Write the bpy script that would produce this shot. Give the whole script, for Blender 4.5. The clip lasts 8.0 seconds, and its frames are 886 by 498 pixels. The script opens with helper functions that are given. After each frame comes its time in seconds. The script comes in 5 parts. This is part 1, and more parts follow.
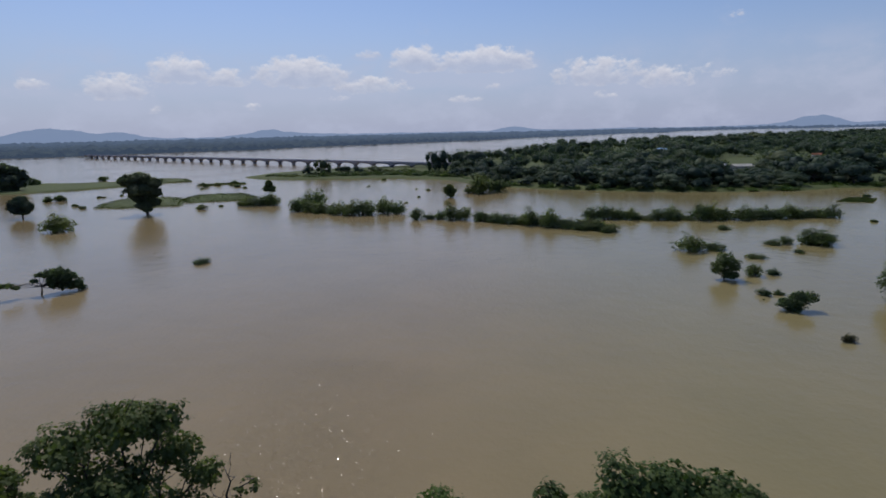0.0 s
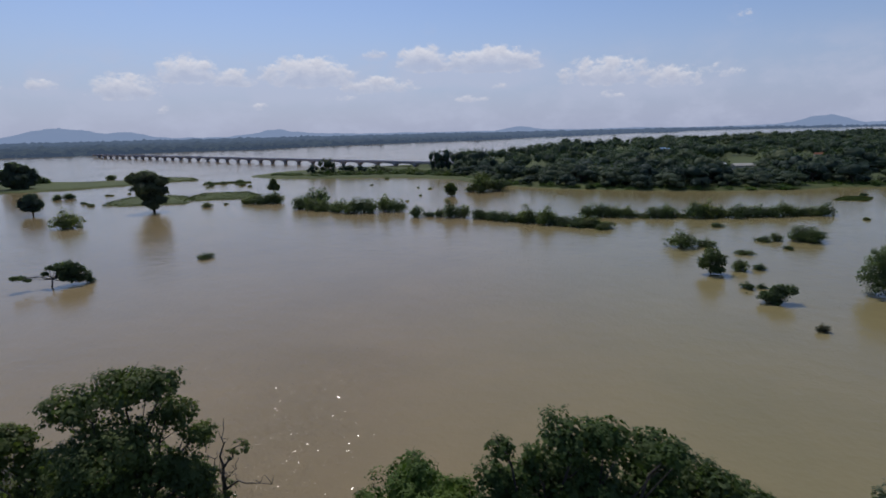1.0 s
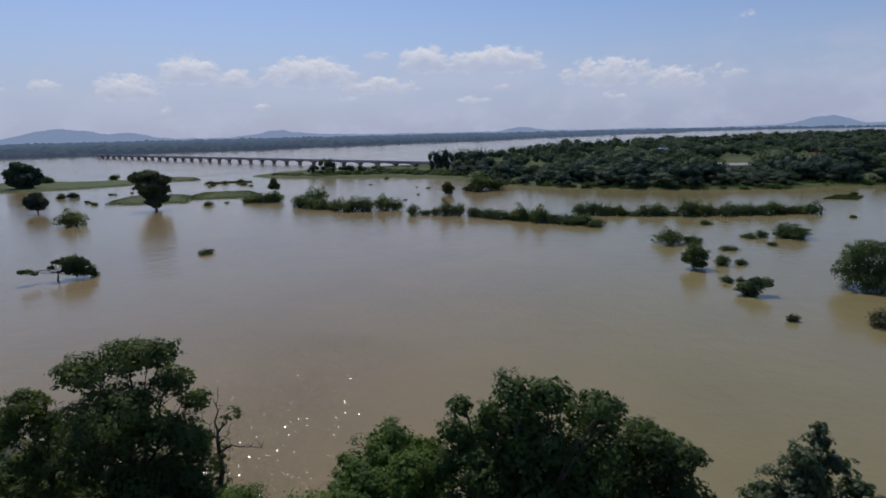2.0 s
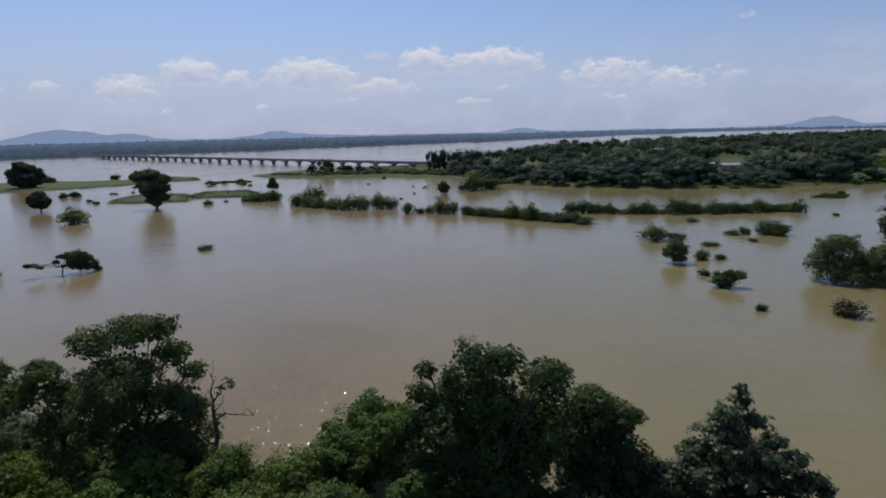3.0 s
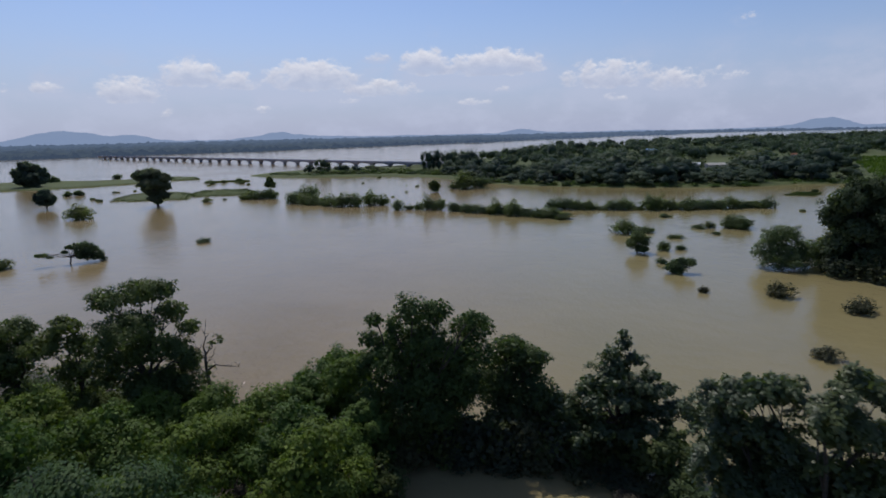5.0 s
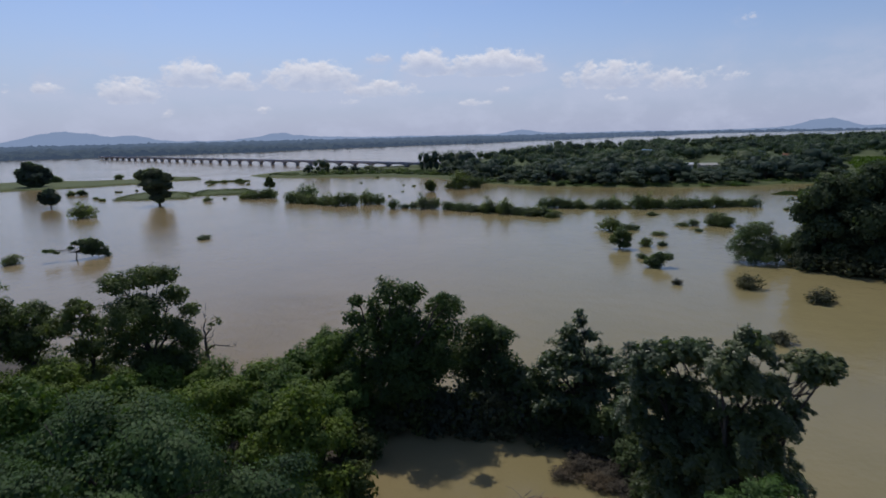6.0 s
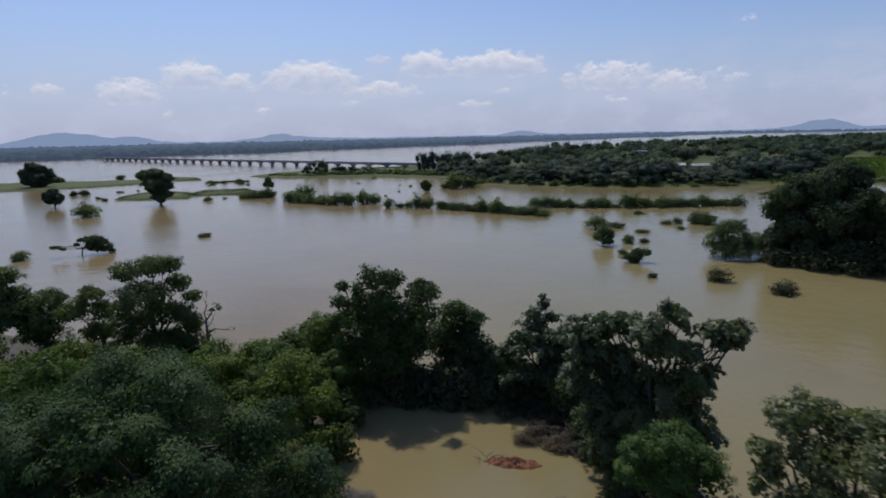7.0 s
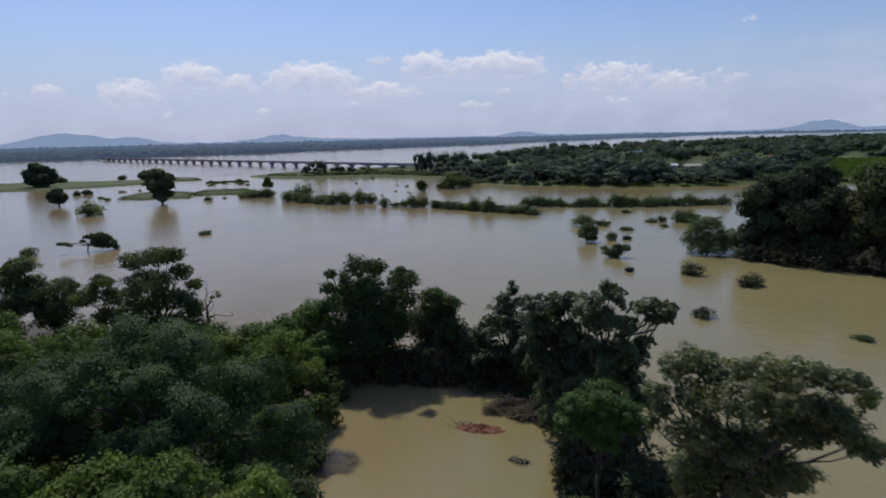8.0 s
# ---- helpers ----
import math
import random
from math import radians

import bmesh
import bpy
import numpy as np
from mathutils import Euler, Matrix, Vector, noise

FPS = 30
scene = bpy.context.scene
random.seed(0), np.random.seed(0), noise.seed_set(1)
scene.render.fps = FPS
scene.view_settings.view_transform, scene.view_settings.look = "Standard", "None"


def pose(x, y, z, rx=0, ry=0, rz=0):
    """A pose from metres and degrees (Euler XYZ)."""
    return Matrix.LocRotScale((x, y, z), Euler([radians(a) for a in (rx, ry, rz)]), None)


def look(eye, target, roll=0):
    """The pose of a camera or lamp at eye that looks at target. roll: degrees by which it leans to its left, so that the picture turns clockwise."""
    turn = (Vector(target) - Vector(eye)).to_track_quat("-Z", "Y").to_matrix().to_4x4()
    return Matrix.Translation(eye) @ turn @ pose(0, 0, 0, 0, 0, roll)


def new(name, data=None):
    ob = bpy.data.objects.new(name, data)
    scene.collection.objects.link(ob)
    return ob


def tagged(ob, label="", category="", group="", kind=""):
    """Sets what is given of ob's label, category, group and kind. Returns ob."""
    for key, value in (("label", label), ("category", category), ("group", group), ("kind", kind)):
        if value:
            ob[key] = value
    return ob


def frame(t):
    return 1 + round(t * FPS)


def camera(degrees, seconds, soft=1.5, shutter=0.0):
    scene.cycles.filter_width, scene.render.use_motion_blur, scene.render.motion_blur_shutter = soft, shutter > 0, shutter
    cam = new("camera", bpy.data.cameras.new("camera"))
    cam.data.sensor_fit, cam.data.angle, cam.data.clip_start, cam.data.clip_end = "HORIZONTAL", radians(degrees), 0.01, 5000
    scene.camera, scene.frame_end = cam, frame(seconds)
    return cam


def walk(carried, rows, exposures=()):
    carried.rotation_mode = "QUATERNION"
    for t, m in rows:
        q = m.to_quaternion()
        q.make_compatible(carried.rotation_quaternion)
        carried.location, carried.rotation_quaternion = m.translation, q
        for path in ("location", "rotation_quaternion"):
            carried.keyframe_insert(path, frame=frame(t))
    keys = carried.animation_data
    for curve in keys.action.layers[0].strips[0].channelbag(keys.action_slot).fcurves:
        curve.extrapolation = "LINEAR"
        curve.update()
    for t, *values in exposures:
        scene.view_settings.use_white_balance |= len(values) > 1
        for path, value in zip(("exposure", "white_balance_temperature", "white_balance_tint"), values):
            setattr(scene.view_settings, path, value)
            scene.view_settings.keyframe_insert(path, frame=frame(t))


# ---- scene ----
cam = camera(76.0, 8.0, soft=1.7, shutter=0.5)
PATH = [
    (0, (8.838, -1.421, 29.303), (8.613, 0.524, 28.896), -1.3),
    (0.5, (10.091, -3.048, 29.21), (9.855, -1.104, 28.803), -1.3),
    (1, (11.526, -4.94, 29.023), (11.28, -2.997, 28.616), -1.3),
    (1.5, (12.827, -6.81, 28.832), (12.576, -4.868, 28.426), -1.3),
    (3, (16.932, -13.196, 28.311), (16.678, -11.253, 27.909), -1.3),
    (3.5, (18.343, -15.392, 28.202), (18.088, -13.449, 27.8), -1.3),
    (4, (19.869, -17.648, 28.069), (19.614, -15.705, 27.669), -1.3),
    (4.5, (21.345, -19.952, 27.977), (21.09, -18.009, 27.578), -1.3),
    (6, (25.955, -27.754, 27.771), (25.697, -25.811, 27.376), -1.3),
    (6.5, (27.459, -30.458, 27.77), (27.201, -28.514, 27.375), -1.3),
    (7, (29.058, -33.412, 27.821), (28.8, -31.468, 27.429), -1.3),
    (7.5, (30.591, -36.16, 27.829), (30.332, -34.216, 27.438), -1.3),
    (8, (32.305, -39.213, 27.895), (32.046, -37.268, 27.505), -1.3),
]
walk(cam, [(t, look(eye, target, roll)) for t, eye, target, roll in PATH], exposures=((0, 0.0), (1.5, 0.0), (4.5, 0.11), (6.2, 0.1), (8, 0.18)))

# ---------------- world and sun ----------------
SUN_AZ, SUN_EL = -29.0, 57.0      # degrees from +y to the right, and above the horizon


def sky_world():
    w = bpy.data.worlds.new("sky")
    scene.world = w
    w.use_nodes = True
    nt = w.node_tree
    nt.nodes.clear()
    N, L = nt.nodes, nt.links

    def sock(v, n, i):
        if isinstance(v, (int, float)):
            n.inputs[i].default_value = v
        else:
            L.new(v, n.inputs[i])

    def mth(op, a, b=0.0, c=None, clamp=False):
        n = N.new("ShaderNodeMath")
        n.operation, n.use_clamp = op, clamp
        sock(a, n, 0)
        sock(b, n, 1)
        if c is not None:
            sock(c, n, 2)
        return n.outputs[0]

    def smooth(v, lo, hi):
        n = N.new("ShaderNodeMapRange")
        n.interpolation_type = "SMOOTHSTEP"
        sock(v, n, 0)
        n.inputs[1].default_value, n.inputs[2].default_value = lo, hi
        return n.outputs[0]

    def mixc(f, a, b):
        n = N.new("ShaderNodeMix")
        n.data_type = "RGBA"
        sock(f, n, 0)
        for v, i in ((a, 6), (b, 7)):
            if isinstance(v, tuple):
                n.inputs[i].default_value = (*v, 1)
            else:
                L.new(v, n.inputs[i])
        return n.outputs[2]

    sky = N.new("ShaderNodeTexSky")
    sky.sky_type, sky.sun_disc = "NISHITA", False
    sky.sun_elevation, sky.sun_rotation = radians(SUN_EL), radians(SUN_AZ)
    sky.air_density, sky.dust_density, sky.ozone_density = 1.0, 0.9, 3.0
    co = N.new("ShaderNodeTexCoord")
    sep = N.new("ShaderNodeSeparateXYZ")
    L.new(co.outputs["Generated"], sep.inputs[0])
    x, y, z = sep.outputs
    az = mth("MULTIPLY", mth("ARCTAN2", x, y), 57.2958)
    el = mth("MULTIPLY", mth("ARCSINE", z), 57.2958)
    comb = N.new("ShaderNodeCombineXYZ")
    sock(az, comb, 0)
    sock(mth("MULTIPLY", el, 1.7), comb, 1)

    def fbm(scale, detail, rough, shift=0.0):
        add = N.new("ShaderNodeVectorMath")
        add.operation = "ADD"
        L.new(comb.outputs[0], add.inputs[0])
        add.inputs[1].default_value = (0, shift, 3.7)
        n = N.new("ShaderNodeTexNoise")
        L.new(add.outputs[0], n.inputs["Vector"])
        n.inputs["Scale"].default_value, n.inputs["Detail"].default_value, n.inputs["Roughness"].default_value = scale, detail, rough
        return n.outputs[0]

    puffs = fbm(0.75, 6, 0.62)
    shade_noise = fbm(0.75, 6, 0.62, 0.45)
    wisps = fbm(0.22, 7, 0.62, 9.0)
    # fair-weather cumulus: azimuth, elevation, half width, half height in degrees, thickness
    field = low = broad = None
    for a0, e0, wd, ht, k in CLOUDS:
        wd, ht = wd * 1.25, ht * 1.3
        u = mth("DIVIDE", mth("SUBTRACT", az, a0), wd)
        v = mth("DIVIDE", mth("SUBTRACT", el, e0 - 0.45 * ht), ht)
        v2 = mth("MAXIMUM", mth("MULTIPLY", v, 0.72), mth("MULTIPLY", v, -1.9))
        d = mth("ADD", mth("MULTIPLY", u, u), mth("MULTIPLY", v2, v2))
        f = mth("MULTIPLY", mth("SUBTRACT", 1.0, d, clamp=True), k)
        field = f if field is None else mth("MAXIMUM", field, f)
        v3 = mth("MULTIPLY", mth("ADD", v, 0.35), 0.75)
        g = mth("MULTIPLY", mth("SUBTRACT", 1.0, mth("ADD", mth("MULTIPLY", mth("MULTIPLY", u, u), 0.45), mth("MULTIPLY", v3, v3)), clamp=True), k)
        broad = g if broad is None else mth("MAXIMUM", broad, g)
        under = mth("MULTIPLY", f, mth("SUBTRACT", 0.75, v, clamp=True))
        low = under if low is None else mth("MAXIMUM", low, under)
    dense = smooth(mth("ADD", field, mth("MULTIPLY", mth("SUBTRACT", puffs, 0.5), 2.2)), 0.2, 0.75)
    dense = mth("MULTIPLY", dense, smooth(field, 0.0, 0.3))
    veil = mth("MULTIPLY", smooth(wisps, 0.4, 0.7), smooth(el, 9.0, 4.0))
    self_shade = mth("MULTIPLY", mth("ADD", mth("MULTIPLY", mth("SUBTRACT", shade_noise, 0.42), 2.6), mth("MULTIPLY", low, 1.15)), 0.8, clamp=True)
    cloud = mixc(self_shade, CLOUD_LIT, CLOUD_SHADE)
    haze = smooth(el, 13.0, 0.0)
    tint = N.new("ShaderNodeVectorMath")
    tint.operation = "MULTIPLY"
    L.new(sky.outputs[0], tint.inputs[0])
    tint.inputs[1].default_value = (0.782, 0.815, 0.97)
    base = mixc(mth("MULTIPLY", haze, 0.8), tint.outputs[0], HAZE)
    skirt = mth("MULTIPLY", smooth(mth("ADD", broad, mth("MULTIPLY", mth("SUBTRACT", wisps, 0.5), 1.6)), 0.1, 0.9), 0.55)
    base = mixc(mth("MAXIMUM", mth("MULTIPLY", veil, 0.6), skirt), base, VEIL)
    out_col = mixc(mth("MULTIPLY", mth("MULTIPLY", dense, mth("SUBTRACT", 1.0, mth("MULTIPLY", low, 0.85))), 0.85), base, cloud)
    bg = N.new("ShaderNodeBackground")
    L.new(out_col, bg.inputs[0])
    bg.inputs[1].default_value = SKY_STRENGTH
    o = N.new("ShaderNodeOutputWorld")
    L.new(bg.outputs[0], o.inputs[0])


CLOUDS = (
    (-41.2, 4.5, 1.2, 0.53, 0.75), (-35.3, 4.5, 3.0, 1.17, 0.85), (-30.1, 6.0, 2.7, 1.25, 1.00), (-26.6, 5.3, 2.3, 0.84, 0.85), (-19.6, 5.9, 4.6, 1.45, 1.00),
    (-13.4, 4.6, 3.9, 0.86, 0.75), (-8.8, 7.0, 2.5, 1.28, 1.10), (-2.2, 6.8, 4.7, 1.28, 1.10), (8.6, 5.4, 4.2, 1.38, 0.80), (14.4, 4.6, 2.8, 1.05, 0.75),
    (-16.7, 3.5, 1.5, 0.39, 0.50), (-4.0, 3.2, 1.6, 0.43, 0.60), (-13.4, 7.4, 1.2, 0.36, 0.60), (20.1, 9.3, 1.1, 0.44, 0.30), (18.5, 4.8, 1.8, 0.75, 0.55),
    (-1.1, 4.2, 1.0, 0.31, 0.40), (-32.0, 2.4, 1.4, 0.39, 0.40), (-24.5, 2.7, 1.3, 0.41, 0.35), (-43.9, 4.4, 0.4, 0.43, 0.60), (9.4, 3.1, 1.8, 0.46, 0.40),
)
CLOUD_LIT, CLOUD_SHADE, HAZE = (7.1, 7.1, 7.7), (4.1, 4.4, 5.6), (3.52, 4.02, 5.82)
VEIL = (4.5, 4.92, 6.4)
SKY_STRENGTH = 0.10
sky_world()

sun = new("sun", bpy.data.lights.new("sun", "SUN"))
sun.data.energy, sun.data.angle, sun.data.color = 2.2, radians(0.55), (1.0, 0.95, 0.86)
_d = Vector((math.sin(radians(SUN_AZ)) * math.cos(radians(SUN_EL)), math.cos(radians(SUN_AZ)) * math.cos(radians(SUN_EL)), math.sin(radians(SUN_EL))))
sun.matrix_world = look(_d * 200, (0, 0, 0))

# ---------------- materials ----------------


def mat_base(name, rough=0.8, spec=0.5):
    m = bpy.data.materials.new(name)
    m.use_nodes = True
    nt = m.node_tree
    p = nt.nodes["Principled BSDF"]
    p.inputs["Roughness"].default_value = rough
    p.inputs["Specular IOR Level"].default_value = spec
    return m, nt, p


def noise_node(nt, scale, detail=4.0, rough=0.55, coords="Object"):
    tc = nt.nodes.new("ShaderNodeTexCoord")
    if coords == "World":
        g = nt.nodes.new("ShaderNodeNewGeometry")
        src = g.outputs["Position"]
    else:
        src = tc.outputs[coords]
    n = nt.nodes.new("ShaderNodeTexNoise")
    n.inputs["Scale"].default_value, n.inputs["Detail"].default_value, n.inputs["Roughness"].default_value = scale, detail, rough
    nt.links.new(src, n.inputs["Vector"])
    return n


def ramp(nt, fac, *stops):
    r = nt.nodes.new("ShaderNodeValToRGB")
    e = r.color_ramp.elements
    while len(e) < len(stops):
        e.new(0.5)
    for k, (pos, col) in zip(e, stops):
        k.position, k.color = pos, (*col, 1)
    nt.links.new(fac, r.inputs[0])
    return r.outputs[0]


def mix_col(nt, fac, a, b, mode="MIX"):
    n = nt.nodes.new("ShaderNodeMix")
    n.data_type, n.blend_type = "RGBA", mode
    for v, i in ((fac, 0), (a, 6), (b, 7)):
        if isinstance(v, (int, float)):
            n.inputs[i].default_value = v
        elif isinstance(v, tuple):
            n.inputs[i].default_value = (*v, 1)
        else:
            nt.links.new(v, n.inputs[i])
    return n.outputs[2]


def bump(nt, p, height, strength, dist):
    b = nt.nodes.new("ShaderNodeBump")
    b.inputs["Strength"].default_value, b.inputs["Distance"].default_value = strength, dist
    nt.links.new(height, b.inputs["Height"])
    nt.links.new(b.outputs[0], p.inputs["Normal"])


def leaf_material(name, dark, mid, light, rough=0.55, let_by=0.25, spec=0.3, patch=0.45, swing=0.27, vary=1.0):
    m, nt, p = mat_base(name, rough, spec)
    g = nt.nodes.new("ShaderNodeNewGeometry")
    big = noise_node(nt, patch, 3)
    oi = nt.nodes.new("ShaderNodeObjectInfo")
    col = ramp(nt, g.outputs["Random Per Island"], (0.0, dark), (0.55, mid), (1.0, light))
    tone = ramp(nt, big.outputs[0], (0.32, (1 - swing, 1 - 0.9 * swing, 1 - 0.75 * swing)), (0.68, (1 + 0.8 * swing, 1 + 0.6 * swing, 1 - 0.1 * swing)))
    col = mix_col(nt, 1.0, col, tone, "MULTIPLY")
    tone2 = ramp(nt, oi.outputs["Random"], (0.0, (1 - 0.3 * vary, 1 - 0.22 * vary, 1 - 0.15 * vary)), (0.5, (1.0, 1.0, 1.0)), (1.0, (1 + 0.4 * vary, 1 + 0.22 * vary, 1 - 0.1 * vary)))
    col = mix_col(nt, 0.8, col, tone2, "MULTIPLY")
    nt.links.new(col, p.inputs["Base Color"])
    t = nt.nodes.new("ShaderNodeBsdfTranslucent")
    nt.links.new(mix_col(nt, 1.0, col, (1.1, 1.25, 0.6), "MULTIPLY"), t.inputs[0])
    mx = nt.nodes.new("ShaderNodeMixShader")
    mx.inputs[0].default_value = let_by
    nt.links.new(p.outputs[0], mx.inputs[1])
    nt.links.new(t.outputs[0], mx.inputs[2])
    nt.links.new(mx.outputs[0], nt.nodes["Material Output"].inputs[0])
    return m


LEAF_DARK = leaf_material("leaf_dark", (0.090, 0.123, 0.056), (0.096, 0.132, 0.058), (0.105, 0.141, 0.062), 0.6, 0.42, 0.15, 0.6, 0.34)
# darker copy of the dark leaf: deep shade under trees put into the colour
LEAF_SHADED = leaf_material("leaf_deep", (0.077, 0.091, 0.066), (0.089, 0.104, 0.070), (0.103, 0.117, 0.076), 0.6, 0.42, 0.12)
LEAF_GLOSS = leaf_material("leaf_gloss", (0.085, 0.118, 0.055), (0.093, 0.125, 0.058), (0.102, 0.135, 0.064), 0.45, 0.42, 0.5, 0.7, 0.3)
LEAF_GREEN = leaf_material("leaf_green", (0.083, 0.137, 0.035), (0.091, 0.146, 0.036), (0.100, 0.154, 0.039), 0.6, 0.3, 0.15, 0.6, 0.34)
LEAF_FRESH = leaf_material("leaf_fresh", (0.085, 0.154, 0.038), (0.092, 0.163, 0.040), (0.101, 0.171, 0.044), 0.55, 0.3, 0.2, 0.8, 0.34)
LEAF_BROAD = leaf_material("leaf_broad", (0.067, 0.113, 0.044), (0.073, 0.121, 0.047), (0.081, 0.131, 0.051), 0.58, 0.32, 0.14, 0.5, 0.36)
LEAF_GROVE = leaf_material("leaf_grove", (0.080, 0.106, 0.060), (0.087, 0.113, 0.064), (0.098, 0.124, 0.070), 0.6, 0.42, 0.12, 0.25, 0.3)
LEAF_BROWN = leaf_material("leaf_brown", (0.073, 0.076, 0.042), (0.092, 0.092, 0.050), (0.116, 0.111, 0.061), 0.6, 0.25, 0.2)
# shrub leaves, paler and more translucent to put haze into them
LEAF_SHRUB = leaf_material("leaf_shrub", (0.105, 0.144, 0.078), (0.114, 0.155, 0.080), (0.130, 0.170, 0.088), 0.6, 0.58, 0.15)
# dry brown leaves, darkened to paint in the tree shade on the brush
LEAF_DRY = leaf_material("leaf_dry", (0.060, 0.050, 0.040), (0.080, 0.066, 0.051), (0.104, 0.085, 0.066), 0.7, 0.2, 0.2)
# bluish cast of woods and mango leaves is air haze in the base colour
LEAF_WOODS_HAZY = leaf_material("leaf_woods", (0.058, 0.090, 0.077), (0.066, 0.101, 0.079), (0.081, 0.113, 0.088), 0.6, 0.38, 0.15, 0.06, 0.4, 1.2)
LEAF_MANGO = leaf_material("leaf_mango", (0.048, 0.080, 0.072), (0.058, 0.089, 0.075), (0.068, 0.102, 0.081), 0.6, 0.36, 0.15, 0.06, 0.35, 1.0)
# lone trees: haze painted in as a paler, bluer leaf
LEAF_LONE_HAZY = leaf_material("leaf_lone", (0.098, 0.133, 0.112), (0.112, 0.147, 0.120), (0.129, 0.165, 0.131), 0.6, 0.58, 0.15, 0.2, 0.3)
LEAF_MID = leaf_material("leaf_mid", (0.072, 0.109, 0.037), (0.077, 0.116, 0.039), (0.084, 0.124, 0.042), 0.6, 0.3, 0.15, 0.6, 0.34)
LEAF_OLIVE = leaf_material("leaf_olive", (0.088, 0.121, 0.079), (0.100, 0.133, 0.083), (0.116, 0.145, 0.092), 0.6, 0.28, 0.15, 0.06, 0.35, 1.0)
LEAF_GREY = leaf_material("leaf_grey", (0.135, 0.122, 0.122), (0.158, 0.145, 0.149), (0.185, 0.170, 0.175), 0.7, 0.15, 0.2)
FIELD_GRASS = leaf_material("field_grass", (0.049, 0.098, 0.017), (0.078, 0.143, 0.024), (0.117, 0.183, 0.041), 0.65, 0.3, 0.2, 0.05)
GRASS = leaf_material("grass_blades", (0.044, 0.068, 0.016), (0.074, 0.105, 0.025), (0.114, 0.137, 0.044), 0.65, 0.25)


def plain(name, a, b, scale, rough=0.85, relief=0.4, dist=0.05, spec=0.3, coords="Object"):
    m, nt, p = mat_base(name, rough, spec)
    n1 = noise_node(nt, scale, 6, 0.6, coords)
    n2 = noise_node(nt, scale * 0.13, 3, 0.5, coords)
    col = ramp(nt, n1.outputs[0], (0.3, a), (0.7, b))
    tone = ramp(nt, n2.outputs[0], (0.3, (0.75, 0.75, 0.75)), (0.7, (1.15, 1.15, 1.15)))
    nt.links.new(mix_col(nt, 1.0, col, tone, "MULTIPLY"), p.inputs["Base Color"])
    bump(nt, p, n1.outputs[0], relief, dist)
    return m


BARK = plain("bark", (0.045, 0.038, 0.032), (0.1, 0.086, 0.072), 6.0)
DEAD_WOOD = plain("dead_wood", (0.1, 0.085, 0.07), (0.2, 0.175, 0.15), 7.0)
SOIL = plain("wet_soil", (0.036, 0.029, 0.02), (0.078, 0.062, 0.042), 0.8, 0.7, 0.6, 0.2)
RED_EARTH = plain("red_earth", (0.115, 0.044, 0.025), (0.270, 0.112, 0.058), 3.0, 0.8, 0.8, 0.12)
TURF = plain("turf", (0.060, 0.080, 0.024), (0.098, 0.118, 0.036), 0.25, 0.9, 0.6, 0.3)
# weathered concrete; the pale lilac cast is river haze put into its colour
CONCRETE = plain("weathered_concrete", (0.300, 0.284, 0.320), (0.410, 0.398, 0.450), 0.5, 0.85, 0.2, 0.05)
WHITE_SHEET = plain("white_roof_sheet", (0.5, 0.52, 0.54), (0.7, 0.7, 0.7), 0.6, 0.5, 0.1, 0.02)
BLUE_SHEET = plain("blue_roof_sheet", (0.2, 0.34, 0.55), (0.32, 0.48, 0.7), 0.6, 0.5, 0.1, 0.02)
PLASTER = plain("plaster", (0.35, 0.33, 0.3), (0.5, 0.48, 0.44), 0.9)
# haze colours that the far ridge and far woods give off
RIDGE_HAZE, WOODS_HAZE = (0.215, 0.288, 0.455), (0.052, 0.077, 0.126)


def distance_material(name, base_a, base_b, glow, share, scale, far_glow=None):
    """Far backdrop, with the haze of kilometres of moist air mixed in as emission."""
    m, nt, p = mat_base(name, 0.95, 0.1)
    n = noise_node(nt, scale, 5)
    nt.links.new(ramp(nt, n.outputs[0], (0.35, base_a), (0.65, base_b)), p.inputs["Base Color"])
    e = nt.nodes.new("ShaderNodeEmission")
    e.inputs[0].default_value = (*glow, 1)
    # painted haze turns to far_glow with distance
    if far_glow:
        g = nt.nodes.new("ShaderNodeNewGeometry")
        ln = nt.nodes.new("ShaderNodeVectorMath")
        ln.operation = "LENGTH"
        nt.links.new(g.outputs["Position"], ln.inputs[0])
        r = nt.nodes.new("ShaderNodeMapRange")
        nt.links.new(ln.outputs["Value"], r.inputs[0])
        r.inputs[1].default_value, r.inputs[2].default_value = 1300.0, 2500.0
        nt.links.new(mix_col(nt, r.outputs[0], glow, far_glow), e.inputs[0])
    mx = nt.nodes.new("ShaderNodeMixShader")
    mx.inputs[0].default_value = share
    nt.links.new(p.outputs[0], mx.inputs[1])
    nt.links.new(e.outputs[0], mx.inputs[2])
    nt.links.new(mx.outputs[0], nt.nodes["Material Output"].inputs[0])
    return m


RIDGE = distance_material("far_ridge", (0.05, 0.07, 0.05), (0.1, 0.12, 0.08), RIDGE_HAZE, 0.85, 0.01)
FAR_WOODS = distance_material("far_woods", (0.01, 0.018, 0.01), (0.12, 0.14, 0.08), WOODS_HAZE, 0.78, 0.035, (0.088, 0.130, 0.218))


